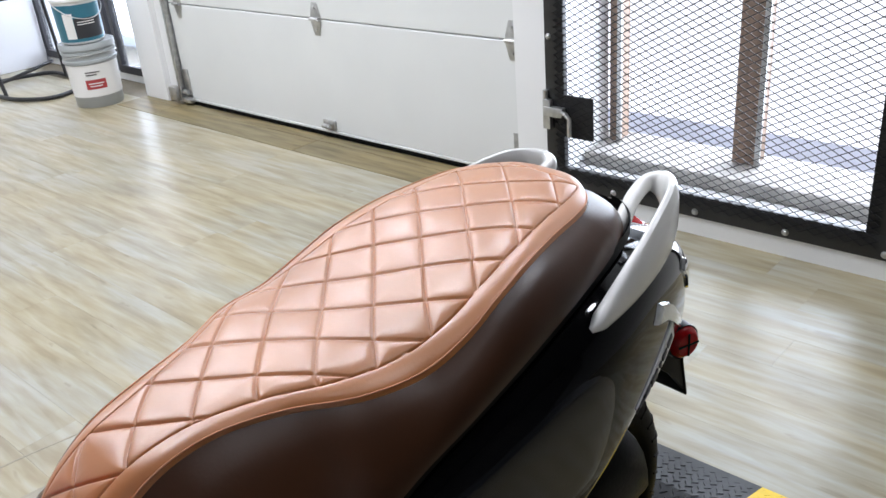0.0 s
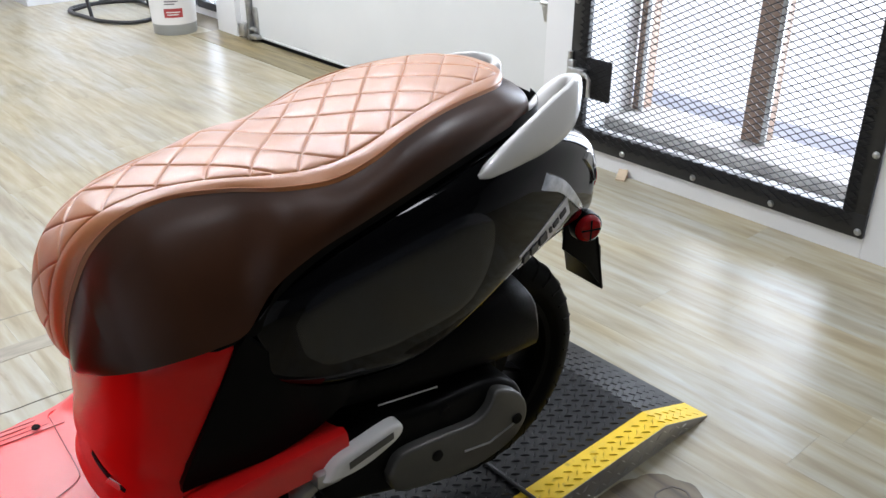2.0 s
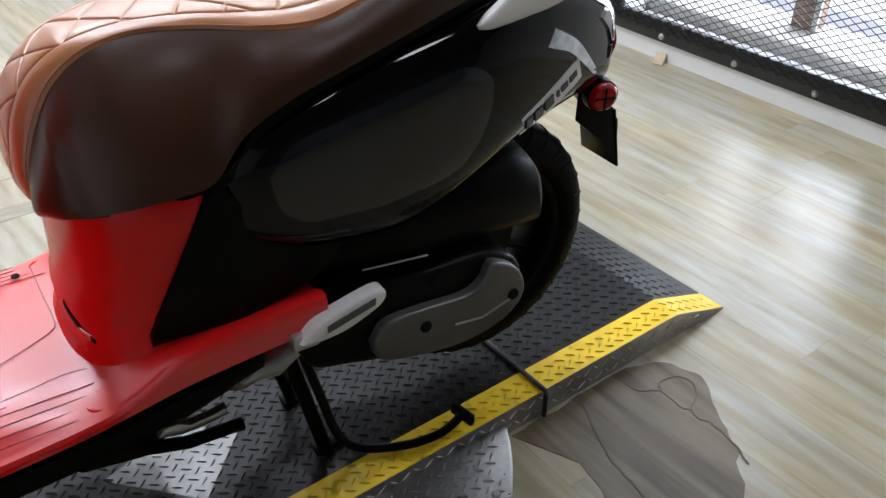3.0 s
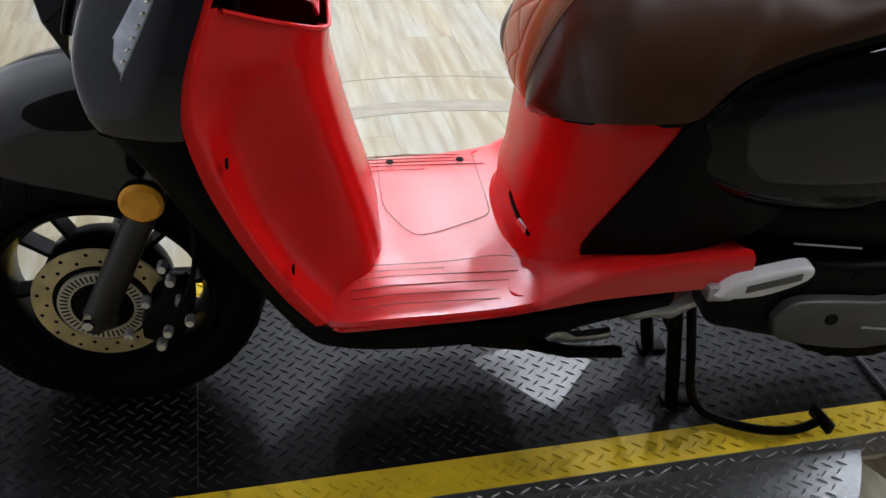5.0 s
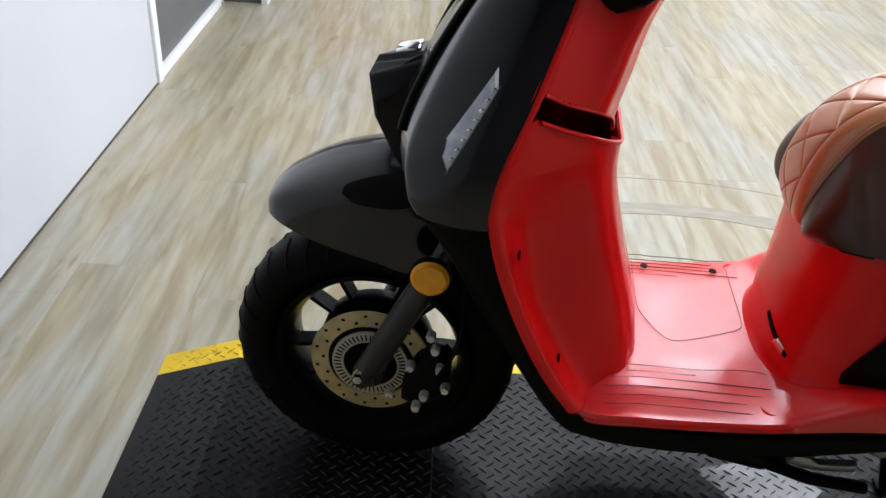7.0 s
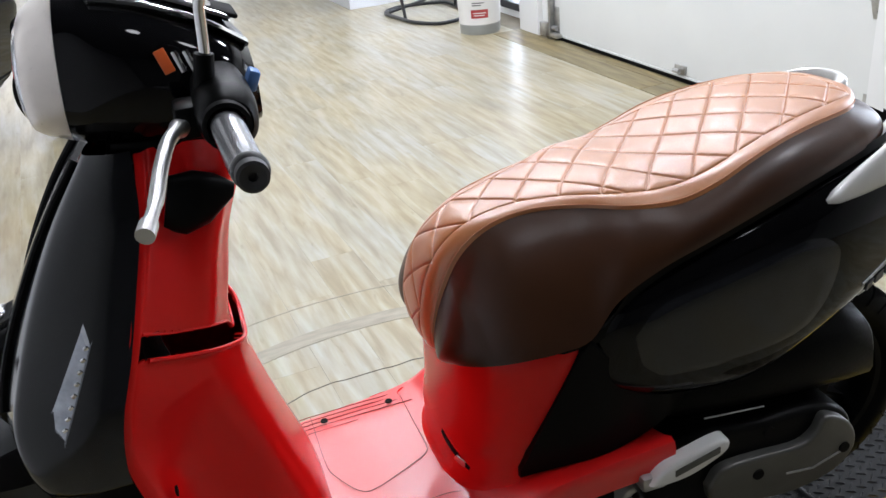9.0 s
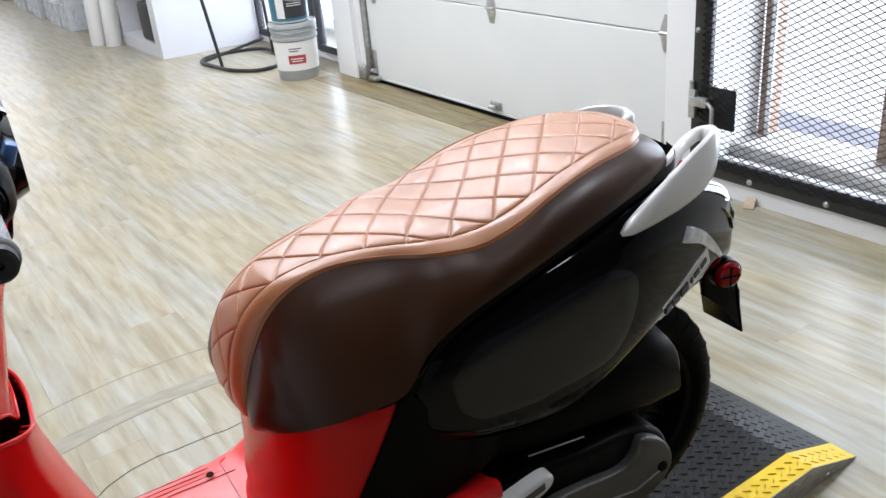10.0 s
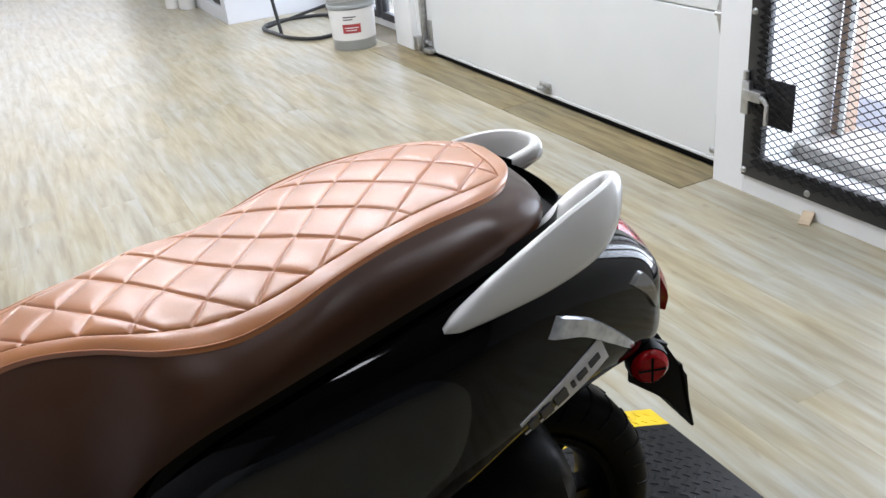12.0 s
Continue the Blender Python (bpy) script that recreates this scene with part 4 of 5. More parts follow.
# floorboard
FB = [(0.322, 0.160, 0.338, 0.322, 0.345), (0.335, 0.182, 0.336, 0.320, 0.350), (0.360, 0.195, 0.336, 0.320, 0.357), (0.42, 0.201, 0.345, 0.329, 0.366), (0.50, 0.203, 0.352, 0.338, 0.369), (0.60, 0.205, 0.366, 0.352, 0.371), (0.65, 0.208, 0.390, 0.364, 0.388), (0.70, 0.212, 0.420, 0.377, 0.412), (0.78, 0.218, 0.438, 0.391, 0.424), (0.84, 0.223, 0.448, 0.400, 0.430), (0.885, 0.227, 0.455, 0.406, 0.434)]
rows = []
for u, hv, we, wl, wf in smooth_path(FB, 60):
    half = [(-hv, wl), (-hv, (wl + we) / 2), (-hv, we - 0.010), (-hv + 0.004, we - 0.002), (-hv + 0.014, we), (-hv + 0.032, we * 0.5 + wf * 0.5), (-hv + 0.06, wf), (-0.08, wf + 0.001), (-0.03, wf + 0.001)]
    full = half + [(-v, w) for v, w in half[::-1]]
    rows.append([(u, v, w) for v, w in full])
fbm = thick(sheet(rows), 0.004, (0.6, 0, -0.5))
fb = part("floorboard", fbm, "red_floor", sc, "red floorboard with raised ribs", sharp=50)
WF = 0.3725
rib = bmesh.new()
for sd in (-1, 1):
    for k, (v, u0, u1) in enumerate(((0.184, 0.372, 0.60), (0.169, 0.372, 0.625), (0.154, 0.372, 0.61), (0.139, 0.382, 0.60), (0.126, 0.40, 0.50))):
        for i in range(24):
            ua, ub = u0 + (u1 - u0) * i / 24, u0 + (u1 - u0) * (i + 1) / 24
            w = np.interp((ua + ub) / 2, [r[0] for r in FB], [r[4] for r in FB]) + np.interp(v, [0.14, 0.2], [0.0, -0.013])
            join(rib, box(ub - ua + 0.0004, 0.0007, 0.0012, ((ua + ub) / 2, sd * v, w + 0.0004)))
# thin dark strips paint the shaded lines between the ribs
part("tread_ribs", rib, "groove", fb, smooth=False, kind="stuff")
LID = smooth_path([(0.427, 0.165), (0.427, 0.10), (0.428, 0.03), (0.436, 0.0), (0.463, -0.046), (0.49, -0.05), (0.555, -0.02), (0.580, -0.004), (0.586, 0.02), (0.585, 0.09), (0.584, 0.165)], 60)
part("lid_joint", tube([(u, v, WF - 0.0009) for u, v in LID], 0.0006, 6), "groove", fb)
part("lid_joint", tube([(u, v, WF - 0.0010) for u, v in smooth_path([(0.40, -0.12), (0.50, -0.115), (0.58, -0.104), (0.625, -0.12), (0.65, -0.15)], 30)], 0.0005, 6), "groove", fb)
for u, v in ((0.447, 0.143), (0.561, 0.150)):
    part("screw_hole", lathe([(0.0008, 0.0015), (0.006, 0.0015), (0.0065, 0.0)], 14, "z", (u, v, WF - 0.0004)), "dark", fb)
for u, sd in ((0.597, -1), (0.597, 1)):
    w = WF - 0.011
    part("round_plug", lathe([(0.0008, 0.0012), (0.013, 0.0012), (0.0142, 0.0022), (0.015, 0.0)], 24, "z", (u, sd * 0.172, w + 0.003)), "red", fb)

# belly pan
rows = []
for u, lo, hi, hv in smooth_path([(0.215, 0.43, 0.50, 0.15), (0.262, 0.355, 0.42, 0.175), (0.318, 0.288, 0.350, 0.188), (0.36, 0.275, 0.340, 0.196), (0.42, 0.270, 0.338, 0.199), (0.51, 0.273, 0.344, 0.201), (0.62, 0.288, 0.356, 0.203), (0.74, 0.325, 0.375, 0.205), (0.80, 0.345, 0.385, 0.206)], 40):
    rows.append(super_ring(u, (lo + hi) / 2, hv, (hi - lo) / 2, 4, 28, 0.15))
part("belly_pan", capped(rows), "satin", sc, "black belly pan under the floorboard")
keel = capped([super_ring(u, w, hw, hh, 3.5, 20) for u, w, hw, hh in ((0.50, 0.25, 0.08, 0.03), (0.56, 0.225, 0.11, 0.045), (0.64, 0.215, 0.11, 0.05), (0.72, 0.25, 0.10, 0.05), (0.82, 0.29, 0.10, 0.06))])
# unseen block added low under the floor to darken the deck's reflection
inner = capped([super_ring(u, w, hw, hh, 3, 20) for u, w, hw, hh in ((0.34, 0.27, 0.09, 0.05), (0.38, 0.235, 0.115, 0.085), (0.46, 0.225, 0.12, 0.09), (0.58, 0.22, 0.12, 0.09), (0.70, 0.23, 0.12, 0.09))])
inner.transform(pose(0, 0.075, 0))
part("frame_keel", join(keel, inner), "engine", sc, "black frame under the floor with an unseen block that darkens reflections")

# red inner leg shield
SH = [(0.960, 0.278, 0.095, 0.405, 0.066), (0.90, 0.268, 0.130, 0.382, 0.074), (0.84, 0.250, 0.155, 0.358, 0.080), (0.78, 0.231, 0.178, 0.345, 0.085), (0.73, 0.214, 0.190, 0.334, 0.090), (0.70, 0.204, 0.197, 0.332, 0.090), (0.64, 0.194, 0.203, 0.338, 0.090), (0.57, 0.208, 0.207, 0.358, 0.090), (0.50, 0.234, 0.207, 0.380, 0.092), (0.44, 0.262, 0.205, 0.400, 0.095), (0.385, 0.294, 0.203, 0.414, 0.100), (0.335, 0.330, 0.198, 0.420, 0.105)]


def shield_row(w, ue, hw, us, sw, back=0.0):
    lo = float(np.interp(w, [0.34, 0.40, 0.50, 0.60, 0.68, 0.96], [0.34, 0.24, 0.20, 0.30, 0.52, 0.46]))
    k = [(ue - 0.004, -hw), (ue + 0.006, -hw + 0.003), (ue + 0.016, -hw + 0.012), (ue + lo * (us - ue), -hw + 0.44 * (hw - sw)), (ue + 0.80 * (us - ue), -sw - 0.030 + 0.02 * (0.5 - lo)), (us - 0.008, -sw + 0.002), (us, -sw + 0.022), (us + 0.004, -sw * 0.4)]
    k = smooth_path(k, 40)
    full = list(k) + [(u, -v) for u, v in k[::-1]]
    return [(u - back, v, w) for u, v in full]


sh = smooth_path(SH, 150)
rows = [shield_row(*r) for r in sh]


def mouth(v):
    """Height of the pocket's lip across the shield."""
    return 0.676 + 2.4 * v * v


def brow(v):
    """Height of the pocket's upper edge."""
    return mouth(v) + 0.008 + 0.026 * min(1.0, max(0.0, (abs(v) - 0.03) / 0.05))


# the pocket's wall stands proud below its lip
rows = [[(u + (0.014 * math.exp(-(mouth(v) - w) / 0.09) * max(0.0, 1 - (v / 0.13) ** 4) if w <= mouth(v) else 0.0), v, w) for u, v, w in r] for r in rows]


def cut(i, j):
    v, w = rows[i][j][1], rows[i][j][2]
    return 7 <= j <= 71 and mouth(v) < w < brow(v)


def on_shield(v, w):
    k = min(range(len(sh)), key=lambda q: abs(sh[q][0] - w))
    r = rows[k]
    half = [p for p in r if (p[1] <= 0) == (v <= 0)]
    return min(half, key=lambda p: abs(p[1] - v))


shield = part("leg_shield", thick(sheet(rows, hole=cut), 0.003, (-1.0, 0, 0.7)), "red", sc, "red inner leg shield with an open pocket", sharp=60)
inner = [shield_row(r[0], r[1] + 0.004, r[2] - 0.022, max(r[1] + 0.01, r[3] - 0.085), r[4] - 0.02, 0.012) for r in sh if 0.60 < r[0] < 0.83]
part("pocket_lining", sheet(inner), "dark", shield, "black pocket lining")
lip = smooth_path([(on_shield(v, mouth(v) - 0.003)[0], v, mouth(v)) for v in np.linspace(-0.172, 0.172, 15)], 60)
part("pocket_lip", tube([tuple(p) for p in lip], 0.003, 8), "red", shield)
lip = smooth_path([(on_shield(v, brow(v))[0], v, brow(v)) for v in np.linspace(-0.172, 0.172, 15)], 60)
part("pocket_lip", tube([tuple(p) for p in lip], 0.0022, 8), "red", shield)
for u, w in ((0.232, 0.578), (0.30, 0.425)):
    for sd in (-1, 1):
        part("screw_hole", lathe([(0.0006, -0.002), (0.006, -0.001), (0.007, 0.002)], 12, "x", (u, sd * 0.192, w)), "dark", shield)

# black front fairing
FRONT = [(0.965, 0.240, 0.225, 0.272, 0.098), (0.90, 0.180, 0.178, 0.266, 0.132), (0.83, 0.125, 0.138, 0.246, 0.160), (0.76, 0.080, 0.106, 0.224, 0.184), (0.70, 0.060, 0.086, 0.202, 0.199), (0.65, 0.065, 0.086, 0.192, 0.205), (0.61, 0.090, 0.100, 0.193, 0.207), (0.55, 0.140, 0.142, 0.212, 0.209), (0.49, 0.180, 0.176, 0.240, 0.209), (0.424, 0.225, 0.218, 0.272, 0.207), (0.353, 0.275, 0.265, 0.318, 0.204), (0.30, 0.318, 0.310, 0.350, 0.196)]


def front_row(w, uc, us, ue, hw, shrink=0.0):
    hw -= shrink
    k = smooth_path([(ue, -hw), (ue * 0.6 + us * 0.4, -hw * 1.0), (us + 0.01, -hw * 0.93), (us - 0.004 + shrink, -hw * 0.80), (us * 0.5 + uc * 0.5 - 0.008 + shrink, -hw * 0.42), (uc + shrink, 0)], 22)
    return [(u, v, w) for u, v in list(k) + [(u, -v) for u, v in k[-2::-1]]]


fp = smooth_path(FRONT, 90)
up = [r for r in fp if r[0] > 0.618]
rows = [front_row(*r) for r in up]
for k, f in ((0.008, 0.004), (0.013, 0.012), (0.015, 0.022)):
    rows.append([(u, v, w - k) for u, v, w in front_row(*up[-1], f)])
fr = sheet(rows)
front_bvh = tree(fr)
ff = part("front_fairing", thick(fr, 0.004, (0.4, 0, 0.75)), "graphite", sc, "gloss black front fairing", sharp=50)
part("lower_fairing", thick(sheet([front_row(*r, 0.012) for r in fp if r[0] < 0.66]), 0.004, (0.6, 0, 0.6)), "satin", sc, "black lower front fairing", sharp=50)
for sd in (-1, 1):
    lamp = part("front_marker", side_panel(front_bvh, [(0.1870, 0.812), (0.1876, 0.811), (0.1895, 0.788), (0.1892, 0.785), (0.1375, 0.684), (0.1355, 0.683), (0.1285, 0.699), (0.1287, 0.702), (0.132, 0.723), (0.133, 0.726)], 0.004, sd, 4, -0.003, 60), "clear_lens", ff, "clear front marker lamp strip")
    for f in np.linspace(0.06, 0.94, 8):
        p = on_side(front_bvh, 0.139 + 0.047 * f, 0.697 + 0.092 * f, sd, 0.0048)
        part("lamp_cell", box(0.006, 0.003, 0.005, p, 0.0015, 2, pose(0, 0, 0, 0, -25, 0)), "chrome", lamp)
    trim = []
    for u, w in smooth_path([(0.075, 0.70), (0.092, 0.745), (0.125, 0.803), (0.165, 0.862), (0.21, 0.922), (0.235, 0.955)], 24):
        hw = np.interp(w, [0.70, 0.83, 0.96], [0.125, 0.10, 0.065])
        nr = front_bvh.ray_cast(Vector((-0.3, sd * hw, w)), Vector((1, 0, 0)))
        trim.append(nr[0] + Vector((-0.002, 0, 0)) if nr[0] else Vector((u, sd * hw, w)))
    part("trim_strip", tube(trim, 0.006, 10), "satin", ff, "black trim strip")
bm = flat_shape([(0.012, 0.732), (0.020, 0.675), (0.056, 0.602), (0.10, 0.60), (0.12, 0.70), (0.10, 0.766), (0.07, 0.755)], 0.08, 0.006, 3)
bm.transform(pose(0, -0.04, 0))
part("nose_cover", bm, "gloss", ff, "black nose cover")
for u, w, sx in ((0.062, 0.766, 0.035), (0.185, 0.905, 0.028)):
    part("emblem", box(sx, 0.035, 0.007, (u, -0.01, w), 0.004, 3, pose(0, 0, 0, 0, -35 if w > 0.8 else -12, 0)), "chrome", ff, "small chrome emblem")

# front fender, fork and wheel
FE = [(-0.146, 0.504, 0.498, 0.012), (-0.136, 0.529, 0.495, 0.045), (-0.100, 0.561, 0.486, 0.068), (-0.038, 0.597, 0.470, 0.080), (0.03, 0.618, 0.455, 0.084), (0.085, 0.624, 0.444, 0.085), (0.125, 0.616, 0.476, 0.082)]
rows = []
for u, tp, bt, hw in smooth_path(FE, 40):
    k = smooth_path([(-hw, bt), (-hw, bt + 0.4 * (tp - bt)), (-hw * 0.93, bt + 0.72 * (tp - bt)), (-hw * 0.6, tp - 0.10 * (tp - bt)), (0, tp)], 16)
    rows.append([(u, v + 0.022, w) for v, w in list(k) + [(-v, w) for v, w in k[-2::-1]]])
fe = sheet(rows)
fender_bvh = tree(fe)
fender = part("front_fender", thick(fe, 0.003, (0.0, 0, 0.35)), "graphite", sc, "gloss black front fender", sharp=60)
for sd in (-1, 1):
    # dark patch on the surface paints the depth of the fork opening
    part("fender_opening", side_panel(fender_bvh, [(-0.028, 0.560), (-0.018, 0.575), (0.03, 0.592), (0.09, 0.600), (0.112, 0.585), (0.10, 0.562), (0.06, 0.545), (0.0, 0.545)], 0.0015, sd, 4, -0.002, 40), "dark", fender)
part("steering_stem", tube([(0.09, 0, 0.50), (0.2, 0, 0.75), (0.285, 0, 0.98)], 0.03, 16), "satin", sc)


def wheel(name, at, R, wide, front):
    tyre_h = wide / 2
    wh = thing_part(name, at)
    prof = []
    for a in np.linspace(-1, 1, 17):
        prof.append((R - 0.048 * abs(a) ** 2.6, tyre_h * math.sin(a * math.pi / 2)))
    prof = [(0.158, -tyre_h * 0.72), (0.172, -tyre_h * 0.95)] + prof + [(0.172, tyre_h * 0.95), (0.158, tyre_h * 0.72), (0.156, 0), (0.158, -tyre_h * 0.72)]
    tyre = part("tyre", lathe(prof, 72, "y"), "rubber", wh, "black road tyre", sharp=50)
    gr = bmesh.new()
    for k in range(34):
        for sd in (-1, 1):
            a0 = math.tau * (k + 0.25 * (sd + 1)) / 34
            pts = []
            for f in np.linspace(0, 1, 5):
                t = sd * (0.12 + 0.80 * f)
                r = R - 0.048 * abs(t) ** 2.6 + 0.0003
                a = a0 + 0.10 * f * f
                pts.append((r * math.cos(a), tyre_h * math.sin(t * math.pi / 2), r * math.sin(a)))
            join(gr, tube(pts, 0.0022, 5))
    part("tread_groove", gr, "dark", tyre, kind="stuff")
    rim = lathe([(0.150, -0.052), (0.160, -0.054), (0.160, -0.047), (0.146, -0.035), (0.143, 0), (0.146, 0.035), (0.160, 0.047), (0.160, 0.054), (0.150, 0.052), (0.138, 0.03), (0.135, 0), (0.138, -0.03), (0.150, -0.052)], 64, "y")
    rm = part("rim", rim, "satin", wh, "black cast rim")
    for k in range(10):
        a = math.tau * k / 10 + 0.15 * (k % 2)
        sp = capped([[(r * math.cos(a + b), y, r * math.sin(a + b)) for b, y in ((-t / r, -0.016), (t / r, -0.016), (t / r, 0.016), (-t / r, 0.016))] for r, t in ((0.03, 0.007), (0.09, 0.0032), (0.142, 0.0036))])
        part("spoke", sp, "satin", rm)
    part("hub", lathe([(0.001, -0.05), (0.03, -0.05), (0.036, -0.045), (0.038, 0.045), (0.03, 0.05), (0.001, 0.05)], 32, "y"), "satin", rm)
    part("hub_plate", lathe([(0.03, -0.02), (0.088, -0.018), (0.092, -0.012), (0.092, 0.012), (0.088, 0.018), (0.03, 0.02), (0.03, -0.02)], 48, "y"), "satin", rm)
    if front:
        ro = part("brake_rotor", lathe([(0.070, -0.0022), (0.098, -0.0022), (0.099, 0), (0.098, 0.0022), (0.070, 0.0022), (0.070, -0.0022)], 64, "y", (0, -0.060, 0)), "rotor", wh, "drilled steel brake rotor")
        for k in range(30):
            a = math.tau * k / 30
            r = 0.078 if k % 2 else 0.090
            # solid dark plug painted as the shade of a drilled hole
            part("rotor_hole", lathe([(0.0006, -0.0026), (0.003, -0.0026), (0.003, 0.0026), (0.0006, 0.0026)], 10, "y", (r * math.cos(a), -0.060, r * math.sin(a))), "dark", ro)
        tn = part("sensor_ring", lathe([(0.044, -0.003), (0.062, -0.003), (0.062, 0.003), (0.044, 0.003), (0.044, -0.003)], 64, "y", (0, -0.066, 0)), "tone", wh, "slotted sensor ring")
        sl = bmesh.new()
        for k in range(48):
            a = math.tau * k / 48
            join(sl, box(0.011, 0.0012, 0.0022, (0, 0, 0), 0, 2, Matrix.Translation((0.053 * math.cos(a), -0.0693, 0.053 * math.sin(a))) @ Matrix.Rotation(-a, 4, "Y")))
        part("ring_slots", sl, "dark", tn, kind="stuff", smooth=False)
        part("rotor_carrier", lathe([(0.02, -0.062), (0.044, -0.066), (0.071, -0.061), (0.071, -0.058), (0.02, -0.058)], 40, "y"), "satin", wh)
    return wh


def thing_part(name, at):
    ob = new(name)
    ob.parent = sc
    ob.matrix_basis = pose(*at)
    return ob


wheel("front_wheel", (0.020, 0.03, 0.243), 0.231, 0.114, True)
wheel("rear_wheel", (1.255, 0, 0.30), 0.226, 0.124, False)
for sd in (-1, 1):
    fv = 0.03 + 0.083 * sd
    leg = part("fork_leg", tube([(0.185, fv * 0.9, 0.62), (0.128, fv, 0.48), (0.102, fv, 0.42), (0.016, fv, 0.237), (0.006, fv, 0.217)], [0.017, 0.017, 0.021, 0.022, 0.015], 18), "fork", sc, "dark grey fork leg")
    part("axle_boss", lathe([(0.001, -0.024), (0.012, -0.024), (0.014, -0.018), (0.022, -0.014), (0.024, 0.02), (0.001, 0.02)], 20, "y", (0.022, 0.03 + 0.078 * sd, 0.238)), "fork", leg)
    part("axle_nut", lathe([(0.001, -0.012), (0.008, -0.012), (0.010, -0.008), (0.010, 0.006), (0.001, 0.006)], 6, "y", (0.008, 0.03 + 0.103 * sd, 0.246)), "chrome", leg)
    rf = part("side_reflector", lathe([(0.001, -0.010), (0.022, -0.009), (0.0275, -0.005), (0.028, 0.0)], 32, "y"), "amber", sc, "round amber reflector", m=pose(0.116, 0.112 * sd, 0.475, 0, 0, 0 if sd < 0 else 180))
    for k in range(8):
        a0, a1 = math.tau * k / 8, math.tau * (k + 1) / 8
        face = sheet([[(0.002 * math.cos(a), -0.0104, 0.002 * math.sin(a)), (0.024 * math.cos(a), -0.0092 - (0.0016 if (a == a0) == (k % 2 == 0) else 0), 0.024 * math.sin(a))] for a in (a0, a1)])
        part("reflector_facet", thick(face, 0.0006, (0, 5, 0)), "amber", rf, smooth=False)
    part("reflector_cup", lathe([(0.001, 0.016), (0.02, 0.014), (0.0295, 0.006), (0.030, -0.003), (0.028, -0.003)], 32, "y"), "satin", rf)
cal = part("brake_caliper", capped([super_ring(u, w, 0.024, hh, 3, 20) for u, w, hh in ((0.075, 0.20, 0.02), (0.095, 0.215, 0.05), (0.12, 0.23, 0.058), (0.14, 0.24, 0.045), (0.15, 0.25, 0.02))]), "engine", sc, "black brake caliper", m=pose(0, -0.036, 0.01))
for u, w in ((0.088, 0.262), (0.126, 0.30), (0.057, 0.202), (0.112, 0.205), (0.10, 0.18), (0.135, 0.262), (0.118, 0.325), (0.145, 0.225)):
    part("caliper_bolt", lathe([(0.001, -0.012), (0.006, -0.012), (0.0075, -0.008), (0.0075, 0.004), (0.001, 0.004)], 8, "y", (u, -0.026, w)), "bolt", cal)
part("brake_hose", tube(smooth_path([(0.125, -0.085, 0.25), (0.16, -0.07, 0.33), (0.165, -0.05, 0.42), (0.18, -0.03, 0.55)], 20), 0.004, 8), "rubber", sc)

# engine, cover, pegs and stands
CASE = [(0.860, 0.345), (0.875, 0.300), (0.93, 0.282), (1.01, 0.262), (1.11, 0.250), (1.19, 0.268), (1.232, 0.300), (1.236, 0.340), (1.215, 0.374), (1.16, 0.398), (1.05, 0.400), (0.93, 0.415), (0.87, 0.395)]
bm = flat_shape([tuple(p) for p in smooth_path(CASE + [CASE[0]], 60)[:-1]], 0.15, 0.012, 3)
bm.transform(pose(0, -0.185, 0))
case = part("engine_case", bm, "engine", sc, "black engine and drive case", sharp=50)
COV = [(0.962, 0.318), (0.972, 0.288), (1.01, 0.272), (1.11, 0.257), (1.19, 0.272), (1.226, 0.305), (1.226, 0.34), (1.205, 0.370), (1.165, 0.388), (1.15, 0.362), (1.12, 0.346), (1.05, 0.350), (0.985, 0.348)]
bm = flat_shape([tuple(p) for p in smooth_path(COV + [COV[0]], 60)[:-1]], 0.03, 0.006, 3)
bm.transform(pose(0, -0.203, 0))
cov = part("drive_cover", bm, "crank", case, "grey cast drive cover", sharp=50)
part("cover_line", tube([(1.10, -0.2035, 0.302), (1.15, -0.2035, 0.296), (1.20, -0.2035, 0.312)], 0.002, 6), "alu", cov)
for u, w, p in ((1.048, 0.319, -0.2045), (1.075, 0.378, -0.1865), (1.206, 0.318, -0.2045), (0.90, 0.36, -0.1865)):
    # dark disc paints the shade of a bolt hole
    part("cover_hole", lathe([(0.0008, -0.0012), (0.009, -0.0012), (0.0098, 0.002)], 18, "y", (u, p, w)), "dark", cov)
bm = capped([super_ring(u, w, hw, hh, 3.2, 28, sl) for u, w, hw, hh, sl in ((0.88, 0.46, 0.16, 0.03, 0), (0.95, 0.455, 0.155, 0.055, 0), (1.02, 0.46, 0.165, 0.065, 0), (1.12, 0.465, 0.175, 0.075, 0), (1.22, 0.465, 0.175, 0.085, -0.1), (1.275, 0.455, 0.165, 0.08, -0.2), (1.298, 0.45, 0.14, 0.055, -0.2))])
part("air_box", bm, "engine", sc, "black air filter box")
part("silver_trim", tube([(0.955, -0.19, 0.446), (1.06, -0.186, 0.432)], 0.0014, 6), "alu", case)
